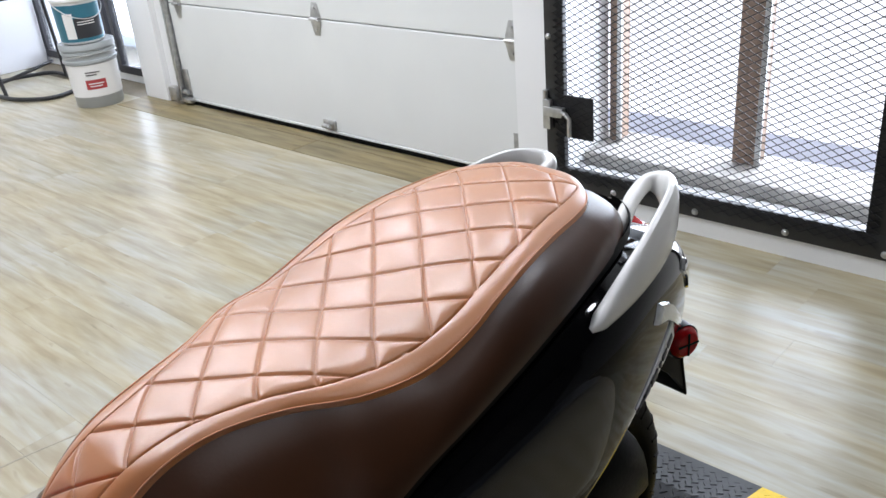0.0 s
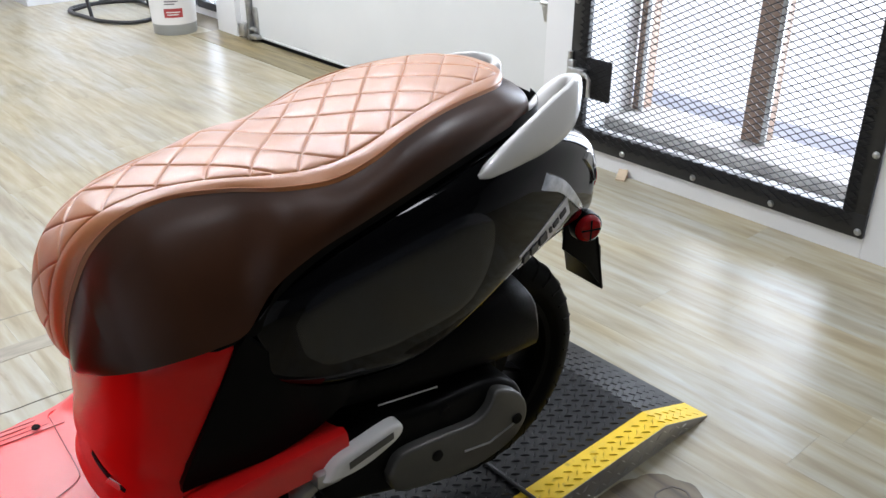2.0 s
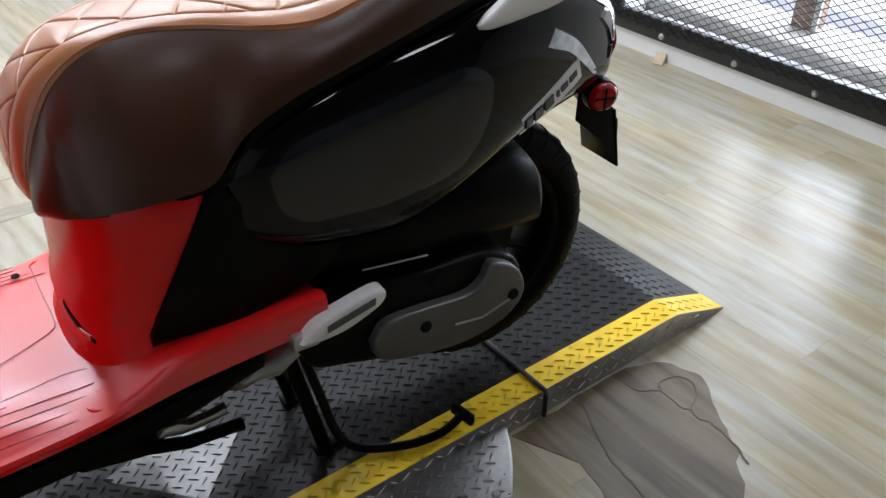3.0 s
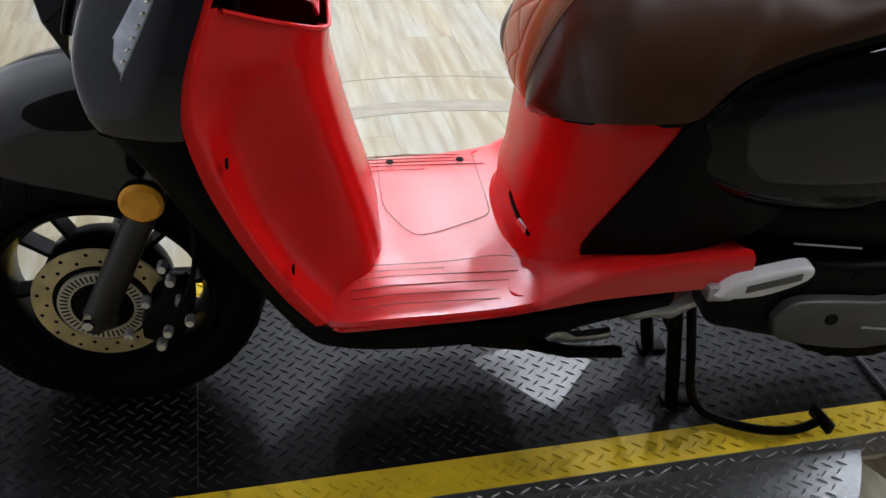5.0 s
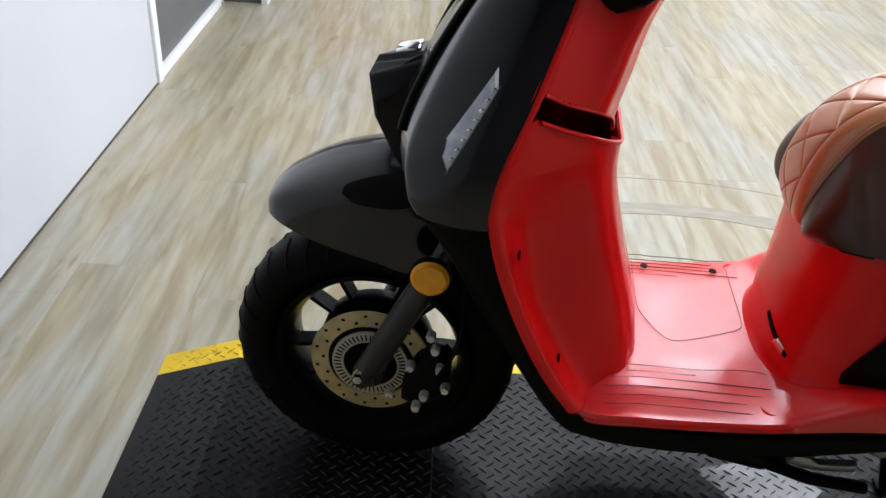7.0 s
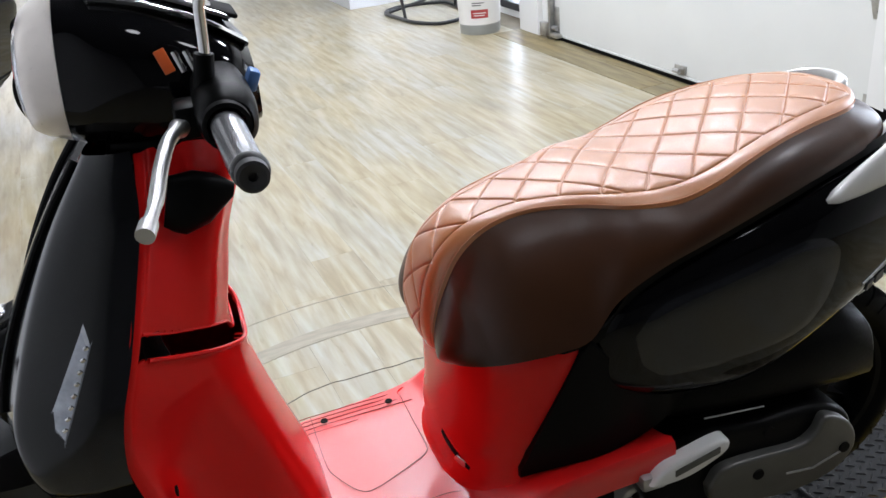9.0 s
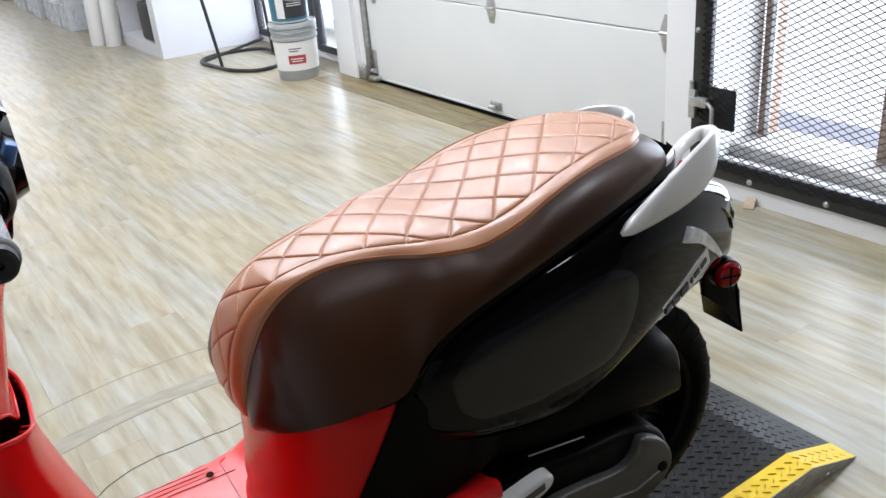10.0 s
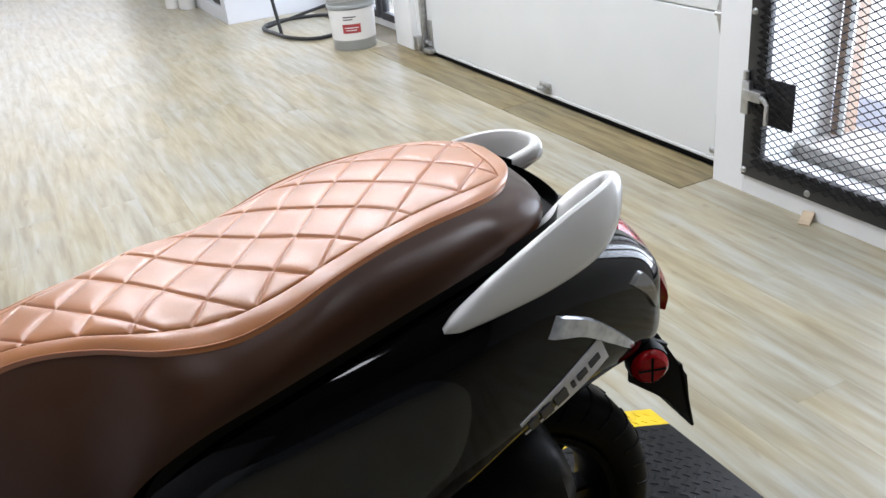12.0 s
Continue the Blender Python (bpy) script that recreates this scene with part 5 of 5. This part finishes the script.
for sd in (-1, 1):
    pg = [(0.838, 0.400), (0.850, 0.395), (0.90, 0.398), (0.945, 0.415), (0.962, 0.428), (0.962, 0.442), (0.945, 0.446), (0.90, 0.436), (0.862, 0.425)]
    bm = flat_shape([tuple(p) for p in smooth_path(pg + [pg[0]], 40)[:-1]], 0.022, 0.006, 3)
    bm.transform(pose(0, -0.243 if sd < 0 else 0.221, 0))
    peg = part("passenger_peg", bm, "white_rail", sc, "folded pale metal passenger footpeg", sharp=50)
    part("peg_rubber", capped([[(u, (-0.2445 if sd < 0 else 0.2445) + dy, w + dz) for dy, dz in ((-0.001, -0.005), (0.001, -0.005), (0.001, 0.005), (-0.001, 0.005))] for u, w in ((0.875, 0.414), (0.945, 0.433))]), "crank", peg, "grey rubber insert", smooth=False)
    part("peg_mount", span(0.83, 0.87, min(sd * 0.16, sd * 0.235), max(sd * 0.16, sd * 0.235), 0.385, 0.41, 0.006), "alu", peg)
stand = part("side_stand", tube(smooth_path([(0.885, -0.10, 0.29), (0.915, -0.10, 0.17), (0.94, -0.097, 0.07), (0.965, -0.107, 0.032), (0.995, -0.125, 0.024), (1.056, -0.150, 0.025), (1.11, -0.158, 0.03), (1.15, -0.155, 0.045)], 40), 0.0078, 12), "satin", sc, "black side stand")
part("stand_foot", box(0.012, 0.05, 0.022, (1.155, -0.153, 0.047), 0.003, 2, pose(0, 0, 0, 0, 0, 12)), "satin", stand)
cs = tube([(0.87, -0.085, 0.28), (0.93, -0.066, 0.016)], 0.012, 12)
join(cs, tube([(0.87, 0.085, 0.28), (0.93, 0.066, 0.016)], 0.012, 12))
join(cs, tube([(0.885, -0.085, 0.2), (0.885, 0.085, 0.2)], 0.011, 12))
join(cs, box(0.05, 0.03, 0.01, (0.935, -0.066, 0.018), 0.003))
join(cs, box(0.05, 0.03, 0.01, (0.935, 0.066, 0.018), 0.003))
part("center_stand", cs, "satin", sc, "black centre stand")
lv = tube([(0.64, -0.12, 0.215), (0.70, -0.13, 0.205), (0.78, -0.135, 0.205)], 0.010, 10)
part("stand_pedal", lv, "satin", sc)
ks = flat_shape([(0.665, 0.222), (0.675, 0.236), (0.695, 0.236), (0.71, 0.225), (0.745, 0.228), (0.765, 0.232), (0.765, 0.218), (0.72, 0.212), (0.69, 0.214)], 0.014, 0.003)
ks.transform(pose(-0.002, -0.125, 0.004))
part("kick_lever", ks, "alu", sc, "bright metal lever")
lump = capped([super_ring(u, w, hv, hh, 2.6, 22, 0.2) for u, w, hv, hh in ((0.778, 0.270, 0.02, 0.008), (0.79, 0.274, 0.030, 0.016), (0.815, 0.282, 0.034, 0.022), (0.845, 0.290, 0.036, 0.026), (0.872, 0.300, 0.036, 0.026), (0.895, 0.308, 0.026, 0.018))])
for v in lump.verts:
    v.co += Vector((0.006, 0.008, 0.009)) * noise.noise(v.co * 42)
lump.transform(pose(0, -0.105, 0))
part("cylinder_head", lump, "alu", sc, "bare cast aluminium cylinder head", sharp=30)
part("exhaust", tube(smooth_path([(0.80, 0.10, 0.24), (0.95, 0.14, 0.23), (1.05, 0.16, 0.26), (1.3, 0.17, 0.34)], 16), [0.016] * 8 + [0.045] * 8, 18), "satin", sc)

# handlebar and lamp pod
pod = part("lamp_pod", capped([super_ring(u, w, hw, hh, 2.3, 44, sl) for u, w, hw, hh, sl in smooth_path([(0.222, 1.048, 0.100, 0.082, 0.10), (0.26, 1.042, 0.112, 0.088, 0.08), (0.31, 1.034, 0.118, 0.086, 0.05), (0.36, 1.022, 0.118, 0.076, 0.02), (0.40, 1.012, 0.112, 0.062, 0.0), (0.42, 1.005, 0.098, 0.048, 0.0)], 30)]), "gloss", sc, "gloss black lamp and instrument pod")
part("bezel", capped([super_ring(u, w, hw, hh, 2.2, 44, 0.10) for u, w, hw, hh in ((0.180, 1.046, 0.070, 0.058), (0.183, 1.046, 0.078, 0.064), (0.194, 1.047, 0.088, 0.072), (0.2215, 1.048, 0.1005, 0.0825))]), "silver_paint", pod, "silver headlamp bezel")
part("headlamp_lens", capped([super_ring(u, w, hw, hh, 2.2, 32, 0.10) for u, w, hw, hh in ((0.170, 1.046, 0.03, 0.025), (0.175, 1.046, 0.058, 0.048), (0.181, 1.046, 0.0695, 0.0575))]), "clear_lens", pod)
part("top_trim", capped([super_ring(u, w, 0.045, 0.006, 3, 20, 0.0) for u, w in ((0.27, 1.124), (0.31, 1.12), (0.36, 1.10), (0.405, 1.078))]), "chrome", pod, "chrome instrument trim")
for sd in (-1, 1):
    strip_path = smooth_path([(0.262, 0.060, 1.122), (0.30, 0.066, 1.113), (0.345, 0.070, 1.098), (0.385, 0.070, 1.078), (0.416, 0.062, 1.055)], 18)
    part("chrome_strip", capped([[(u + 0.004 * c, sd * (v + 0.011 * c), w + 0.006 * s) for c, s in ((math.cos(a), math.sin(a)) for a in np.linspace(0, math.tau, 12, endpoint=False))] for u, v, w in strip_path]), "chrome", pod, "chrome instrument trim")
part("meter_glass", box(0.09, 0.075, 0.006, (0.375, 0, 1.094), 0.003, 2, pose(0, 0, 0, 0, 22, 0)), "dark", pod)
part("decal", box(0.012, 0.003, 0.026, (0.328, -0.1165, 1.058), 0.001, 2, pose(0, 0, 0, -14, -18, 0)), "orange", pod, "small orange decal")
for k in (1, 2):
    part("decal_bar", box(0.007, 0.003, 0.024, (0.331 + 0.0115 * k, -0.1155 + 0.0005 * k, 1.056 - 0.001 * k), 0.001, 2, pose(0, 0, 0, -14, -18, 0)), "chrome", pod, "thin silver decal bar")
part("neck_cover", capped([super_ring(u, w, hw, hh, 2.4, 28, 0.2) for u, w, hw, hh in ((0.25, 0.96, 0.07, 0.02), (0.30, 0.955, 0.085, 0.035), (0.36, 0.945, 0.08, 0.04), (0.395, 0.935, 0.06, 0.03))]), "satin", sc, "black neck cover")
for sd in (-1, 1):
    sw = part("switch_case", capped([super_ring(0, 0, r1, r2, 2.6, 24) for r1, r2 in ((0.028, 0.03),)] + [super_ring(0.055, 0.0, 0.03, 0.034, 2.6, 24), super_ring(0.10, 0.0, 0.03, 0.032, 2.6, 24), super_ring(0.125, 0.0, 0.027, 0.027, 2.4, 24), super_ring(0.132, 0.0, 0.022, 0.022, 2.2, 24)]), "satin", sc, "black switch case", m=pose(0.375, sd * 0.115, 1.02, 0, 0, 90 * sd))
    part("switch_key", box(0.022, 0.012, 0.022, (0.045, 0.034 * -sd, 0.016), 0.003, 2, pose(0, 0, 0, 25 * sd, 0, 0)), "blue_switch" if sd < 0 else "red_switch", sw)
    g = [(0.370, sd * 0.245, 1.0225), (0.371, sd * 0.262, 1.022), (0.374, sd * 0.34, 1.018), (0.376, sd * 0.372, 1.016)]
    grip = part("grip", tube(g, [0.019, 0.0158, 0.0158, 0.0158], 20), "grip", sc, "grey handlebar grip")
    part("bar_end", lathe([(0.001, 0.014), (0.0035, 0.014), (0.004, 0.019), (0.011, 0.0205), (0.0138, 0.019), (0.0142, 0.009), (0.0155, 0.0075), (0.0164, 0.005), (0.0164, 0.0), (0.001, 0.0)], 24, "y"), "fork", grip, m=pose(0.377, sd * 0.372, 1.016, 0, 0, 0 if sd > 0 else 180))
    part("grip_collar", lathe([(0.019, -0.008), (0.023, -0.006), (0.023, 0.006), (0.019, 0.008), (0.019, -0.008)], 24, "y", (0.371, sd * 0.258, 1.022)), "rubber", grip)
    lever = part("brake_lever", tube(smooth_path([(0.338, sd * 0.185, 1.012), (0.318, sd * 0.215, 1.006), (0.306, sd * 0.26, 0.996), (0.296, sd * 0.32, 0.984), (0.284, sd * 0.365, 0.974)], 24), [0.010] * 4 + [0.0072] * 14 + [0.006] * 3 + [0.0085] * 3, 14), "alu", sc, "polished brake lever")
    part("lever_perch", span(0.325, 0.372, min(sd * 0.155, sd * 0.2), max(sd * 0.155, sd * 0.2), 0.995, 1.03, 0.007), "satin", lever)
    mir = part("mirror_stem", tube([(0.366, sd * 0.191, 1.068), (0.370, sd * 0.193, 1.12), (0.385, sd * 0.212, 1.175)], 0.0058, 12), "chrome", sc, "chrome mirror stem")
    part("stem_boot", tube([(0.356, sd * 0.186, 1.01), (0.359, sd * 0.19, 1.035), (0.366, sd * 0.191, 1.076)], [0.013, 0.0108, 0.0098], 14), "rubber", mir)
    part("mirror_head", capped([super_ring(u, 1.275, hw, hh, 2.3, 28) for u, hw, hh in ((0.315, 0.03, 0.02), (0.322, 0.06, 0.036), (0.338, 0.07, 0.043), (0.344, 0.07, 0.043))]), "gloss", mir, "black mirror head", m=pose(0.062, sd * 0.24, -0.078))
    part("horn_cover", capped([super_ring(u, w, hw, hh, 2.2, 20, 0.3) for u, w, hw, hh in ((0.295, 0.905, 0.012, 0.03), (0.32, 0.90, 0.02, 0.036), (0.345, 0.90, 0.018, 0.028), (0.37, 0.905, 0.006, 0.008))]), "satin", sc, m=pose(0, sd * 0.115, 0))


# ---- things round the room ----
def pail(name, label, at, r0, r1, h, material, rim, parts=()):
    p = thing(name, label, "bucket", at)
    part("body", lathe([(0.001, 0.0), (r0, 0.0), (r0 + 0.003, 0.004), (r0 + (r1 - r0) * 0.7, h * 0.7), (r1 + 0.006, h * 0.71), (r1 + 0.006, h * 0.75), (r1, h * 0.76), (r1, h * 0.84), (r1 + 0.007, h * 0.85), (r1 + 0.007, h * 0.885), (r1 + 0.001, h * 0.89), (r1 + 0.001, h * 0.95), (r1 + 0.008, h * 0.955), (r1 + 0.008, h), (r1 - 0.006, h), (r1 - 0.006, h * 0.97), (0.001, h * 0.97)], 48), material, p)
    part("lid", lathe([(0.001, h * 0.975), (r1 - 0.006, h * 0.975), (r1 + 0.004, h + 0.002), (r1 + 0.009, h - 0.006), (r1 + 0.009, h - 0.03), (r1 + 0.006, h - 0.03), (r1 + 0.004, h - 0.004)], 48), rim, p)
    return p


def wrap(r0, r1, z0, z1, a0, a1, n=24):
    return sheet([[(r0 * math.cos(a), r0 * math.sin(a), z0), (r1 * math.cos(a), r1 * math.sin(a), z1)] for a in np.linspace(radians(a0), radians(a1), n)])


p = pail("paint_pail", "grey plastic pail with a white and red label, on the floor", (2.03, 4.20, 0.0, 0, 0, 0), 0.130, 0.146, 0.365, "pail_grey", "pail_grey")
lb = part("label", wrap(0.1375, 0.1440, 0.065, 0.25, 165, 330), "paper", p, "white paper label")
part("label_block", wrap(0.1402, 0.1422, 0.11, 0.165, 222, 268), "label_red", lb, "red printed block")
for z, a0, a1 in ((0.205, 226, 258), (0.19, 226, 250), (0.14, 228, 262), (0.125, 230, 258)):
    part("print_bar", wrap(0.1418 + (z - 0.12) * 0.036, 0.1420 + (z - 0.12) * 0.036, z, z + 0.006, a0, a1), "ink" if z > 0.17 else "paper", lb)
part("handle", tube([(0.155 * math.cos(a), 0.155 * math.sin(a), 0.29 - 0.02 * math.sin(a * 1.0)) for a in np.linspace(radians(180), radians(360), 24)], 0.0025, 8), "galv", p)
p2 = pail("small_pail", "white pail with black and teal label on the grey pail", (2.02, 4.20, 0.368, 0, 0, 0), 0.112, 0.128, 0.33, "paper", "paper")
lb = part("label", wrap(0.1178, 0.1250, 0.012, 0.215, 160, 345), "teal", p2, "teal printed label")
part("label_block", wrap(0.1197, 0.1236, 0.03, 0.14, 232, 312), "ink", lb, "black printed block")
part("label_patch", wrap(0.1197, 0.1247, 0.03, 0.17, 205, 231), "paper", lb, "white printed patch")
for z in (0.105, 0.118):
    part("print_bar", wrap(0.1242, 0.1244, z, z + 0.005, 240, 285), "paper", lb)
part("handle", tube([(0.139 * math.cos(a), 0.139 * math.sin(a), 0.235 - 0.10 * math.sin(math.pi * k / 23)) for k, a in enumerate(np.linspace(radians(180), radians(360), 24))], 0.0028, 8), "galv", p2)

st1 = thing("bar_stool", "black metal stool with a rounded floor loop and dark seat", "stool", (1.99, 4.98, 0))
LOOP = smooth_path([(-0.22, 0.30), (-0.27, 0.18), (-0.25, -0.05), (-0.22, -0.25), (-0.10, -0.42), (0.06, -0.40), (0.20, -0.28), (0.24, 0.0), (0.24, 0.24), (0.10, 0.34), (-0.10, 0.36), (-0.22, 0.30)], 60)
part("floor_loop", tube([(x, y, 0.014) for x, y in LOOP], 0.013, 10, False), "black_metal", st1)
for x, y, tx, ty in ((-0.235, -0.12, -0.27, 0.0), (0.24, 0.05, 0.2, 0.03)):
    part("leg", tube([(x, y, 0.014), (tx, ty, 0.62)], 0.012, 10), "black_metal", st1)
part("foot_bar", tube([(-0.262, 0.14, 0.03), (0.238, 0.20, 0.10)], 0.011, 10), "black_metal", st1)
part("seat", box(0.48, 0.46, 0.12, (0, 0.02, 0.64), 0.035, 4), "cloth", st1, "dark upholstered seat")

cab = thing("reception_counter", "white painted counter with an open lower shelf", "counter", (1.58, 5.61, 0))
part("end_panel", span(0.0, 0.80, 0.0, 0.05, 0, 1.05, 0.003), "toned_wall", cab, smooth=False)
part("plinth", span(0.0, 0.8, 0.05, 3.4, 0, 0.10, 0.003), "toned_wall", cab, smooth=False)
part("back_panel", span(0.45, 0.48, 0.05, 3.4, 0.10, 1.05), "toned_wall", cab, smooth=False)
part("counter_top", span(-0.03, 0.82, -0.02, 3.45, 1.05, 1.09, 0.004), "toned_wall", cab, smooth=False)
part("upright", span(0.0, 0.45, 0.05, 0.13, 0.10, 1.05, 0.003), "toned_wall", cab, smooth=False)
part("upright", span(0.0, 0.45, 0.95, 1.02, 0.10, 1.05, 0.003), "toned_wall", cab, smooth=False)
part("shelf", span(0.02, 0.45, 0.13, 0.95, 0.50, 0.53, 0.003), "toned_wall", cab, smooth=False)
bg = thing("tool_bag", "black nylon bag on the lower counter shelf", "bag", (1.70, 5.90, 0.10))
bm = box(0.22, 0.34, 0.30, (0, 0, 0.15), 0.035, 4)
for v in bm.verts:
    v.co += Vector((0.012, 0.014, 0.01)) * noise.noise(v.co * 9)
part("bag_body", bm, "bag", bg)
part("bag_handle", tube(smooth_path([(-0.02, -0.09, 0.295), (-0.02, -0.06, 0.34), (-0.02, 0.06, 0.34), (-0.02, 0.09, 0.295)], 16), 0.009, 8), "bag", bg)
for x, y, lean in ((1.50, 6.62, 4), (1.42, 6.78, 3)):
    tb = thing("paper_roll", "white cardboard tube leaning on the counter", "tube", (x, y, 0, 0, lean, 0), "white rolls by the counter")
    part("roll", lathe([(0.06, 0.002), (0.066, 0.0), (0.068, 0.004), (0.068, 0.996), (0.066, 1.0), (0.06, 0.998), (0.058, 0.9), (0.058, 0.1), (0.06, 0.002)], 32), "paper", tb)
rng = random.Random(4)
for k in range(7):
    for z in range(2):
        cx = thing("carton", "blue and white printed carton stacked along the wall", "box", (1.60 + rng.uniform(-0.03, 0.03), 7.95 + 0.42 * k, z * 0.231, 0, 0, rng.uniform(-3, 3)), "cartons along the wall")
        part("carton_body", box(0.3, 0.40, 0.23, (0, 0, 0.115), 0.004), "bluebox", cx, smooth=False)
        part("tape", box(0.302, 0.05, 0.002, (0, 0, 0.231), 0), "paper", cx, smooth=False)
wb = thing("wood_wedge", "small pale wooden offcut on the floor by the sill", "wedge", (2.165, 0.758, 0.0, 0, 0, 25))
part("wedge", capped([[(x, -0.018, 0), (x, 0.018, 0), (x, 0.018, h), (x, -0.018, h)] for x, h in ((-0.024, 0.005), (0.024, 0.030))]), "pale_wood", wb, smooth=False)

# second scooter behind, red and black
S2 = thing("parked_scooter", "second red and black scooter parked further back", "scooter", (-0.60, 3.66, 0.0, 0, 0, 156))
for nm, x in (("front_tyre", 0.0), ("rear_tyre", 1.24)):
    w = part(nm, lathe([(0.15, -0.04), (0.18, -0.055), (0.215, -0.04), (0.228, 0), (0.215, 0.04), (0.18, 0.055), (0.15, 0.04), (0.148, 0), (0.15, -0.04)], 40, "y"), "rubber", S2, m=pose(x, 0, 0.228))
    part("rim", lathe([(0.0008, -0.03), (0.1, -0.02), (0.15, -0.038), (0.15, 0.038), (0.1, 0.02), (0.0008, 0.03)], 32, "y"), "satin", w)
part("front_shield", capped([super_ring(u, w, hw, 0.05, 2.5, 24, -0.4) for u, w, hw in ((0.30, 0.32, 0.19), (0.24, 0.45, 0.205), (0.19, 0.62, 0.205), (0.2, 0.78, 0.17), (0.25, 0.94, 0.1))]), "gloss", S2, "black front shield")
part("leg_shield", capped([super_ring(u, w, hw, 0.05, 2.5, 24, -0.4) for u, w, hw in ((0.36, 0.36, 0.17), (0.33, 0.48, 0.19), (0.29, 0.64, 0.19), (0.3, 0.78, 0.15), (0.34, 0.92, 0.09))]), "satin", S2, "black inner shield")
part("belly_pan", capped([super_ring(u, w, 0.19, hh, 4, 24) for u, w, hh in ((0.3, 0.34, 0.04), (0.36, 0.29, 0.05), (0.6, 0.28, 0.055), (0.86, 0.32, 0.04))]), "satin", S2)
part("shield_trim", capped([super_ring(u, w, hw, 0.012, 3, 20, -0.4) for u, w, hw in ((0.372, 0.72, 0.13), (0.375, 0.80, 0.12), (0.395, 0.9, 0.085))]), "red", S2, "red upper shield trim")
part("fender", capped([super_ring(u, w, hw, hh, 2.2, 20) for u, w, hw, hh in ((-0.14, 0.50, 0.02, 0.01), (-0.06, 0.55, 0.07, 0.06), (0.06, 0.57, 0.075, 0.07), (0.12, 0.54, 0.07, 0.06))]), "gloss", S2)
part("floorboard", capped([super_ring(u, 0.365, 0.2, 0.025, 4, 24) for u in (0.33, 0.5, 0.7, 0.86)]), "red", S2)
part("seat_box", capped([super_ring(u, 0.5, 0.16, 0.15, 4, 24) for u in (0.57, 0.6, 0.7, 0.8)]), "red", S2)
part("rear_body", capped([super_ring(u, w, hw, hh, 2.6, 28, 0.2) for u, w, hw, hh in ((0.76, 0.54, 0.18, 0.12), (0.95, 0.58, 0.21, 0.14), (1.15, 0.63, 0.2, 0.13), (1.33, 0.66, 0.15, 0.09), (1.46, 0.63, 0.06, 0.06))]), "gloss", S2)
part("seat", capped([super_ring(u, w, hw, hh, 2.8, 28) for u, w, hw, hh in ((0.59, 0.68, 0.09, 0.06), (0.68, 0.71, 0.15, 0.09), (0.9, 0.74, 0.17, 0.06), (1.1, 0.80, 0.16, 0.055), (1.28, 0.81, 0.11, 0.04))]), "brown", S2)
part("seat_nose", capped([super_ring(u, w, hw, hh, 2.6, 24) for u, w, hw, hh in ((0.575, 0.70, 0.05, 0.05), (0.60, 0.715, 0.09, 0.075), (0.66, 0.735, 0.1, 0.085))]), "tan", S2, "tan seat front")
part("lamp_pod", capped([super_ring(u, 1.04, r, r * 0.8, 2.2, 24) for u, r in ((0.16, 0.05), (0.2, 0.09), (0.3, 0.11), (0.42, 0.08))]), "gloss", S2)
part("handlebar", tube([(0.37, -0.38, 1.02), (0.35, 0, 1.03), (0.37, 0.38, 1.02)], 0.017, 12), "rubber", S2)
part("engine", span(0.75, 1.2, -0.12, 0.12, 0.2, 0.42, 0.03), "engine", S2)
part("stand", tube([(0.86, -0.11, 0.27), (0.90, -0.12, 0.012)], 0.014, 10), "black_metal", S2)

# ---- floor boards ----
PW, PL = 0.1525, 1.2195
bm = box(PW - 0.0001, PL - 0.0001, 0.006, (0, 0, -0.003))
for v in bm.verts:
    if v.co.z > -0.001:
        v.co.x *= 1 - 0.0003 / PW
        v.co.y *= 1 - 0.0003 / PL
me = bpy.data.meshes.new("plank")
bm.to_mesh(me)
bm.free()
me.materials.append(M["plank"])
rng = random.Random(11)
count = 0
for i in range(25):
    x = WX0 + (i + 0.5) * PW
    off = rng.random() * PL
    for j in range(-1, 11):
        y = -1.9 + off + j * PL
        if y > Y1:
            continue
        ob = new("plank", me)
        ob.parent, ob.location = floor, (x, y, 0)
        count += 1
structure("floor_near", span(WX0, 2.195, Y0, -1.3, -0.0055, -0.0035), "plank", "whitewashed plank floor behind")
for k, (y0, y1) in enumerate(((1.212, 2.43), (2.432, 3.65), (3.652, 4.04))):
    tb = structure("threshold_board", span(2.203, DX - 0.014 if y0 < 3.6 else 2.245, y0, y1, -0.005, 0.003, 0.001), "dark_plank", "brown plywood strip along the overhead door")
    tc = structure("threshold_board", span(2.045, 2.2025, y0, y1, -0.005, 0.0025, 0.001), "dark_plank", "brown plywood strip along the overhead door")
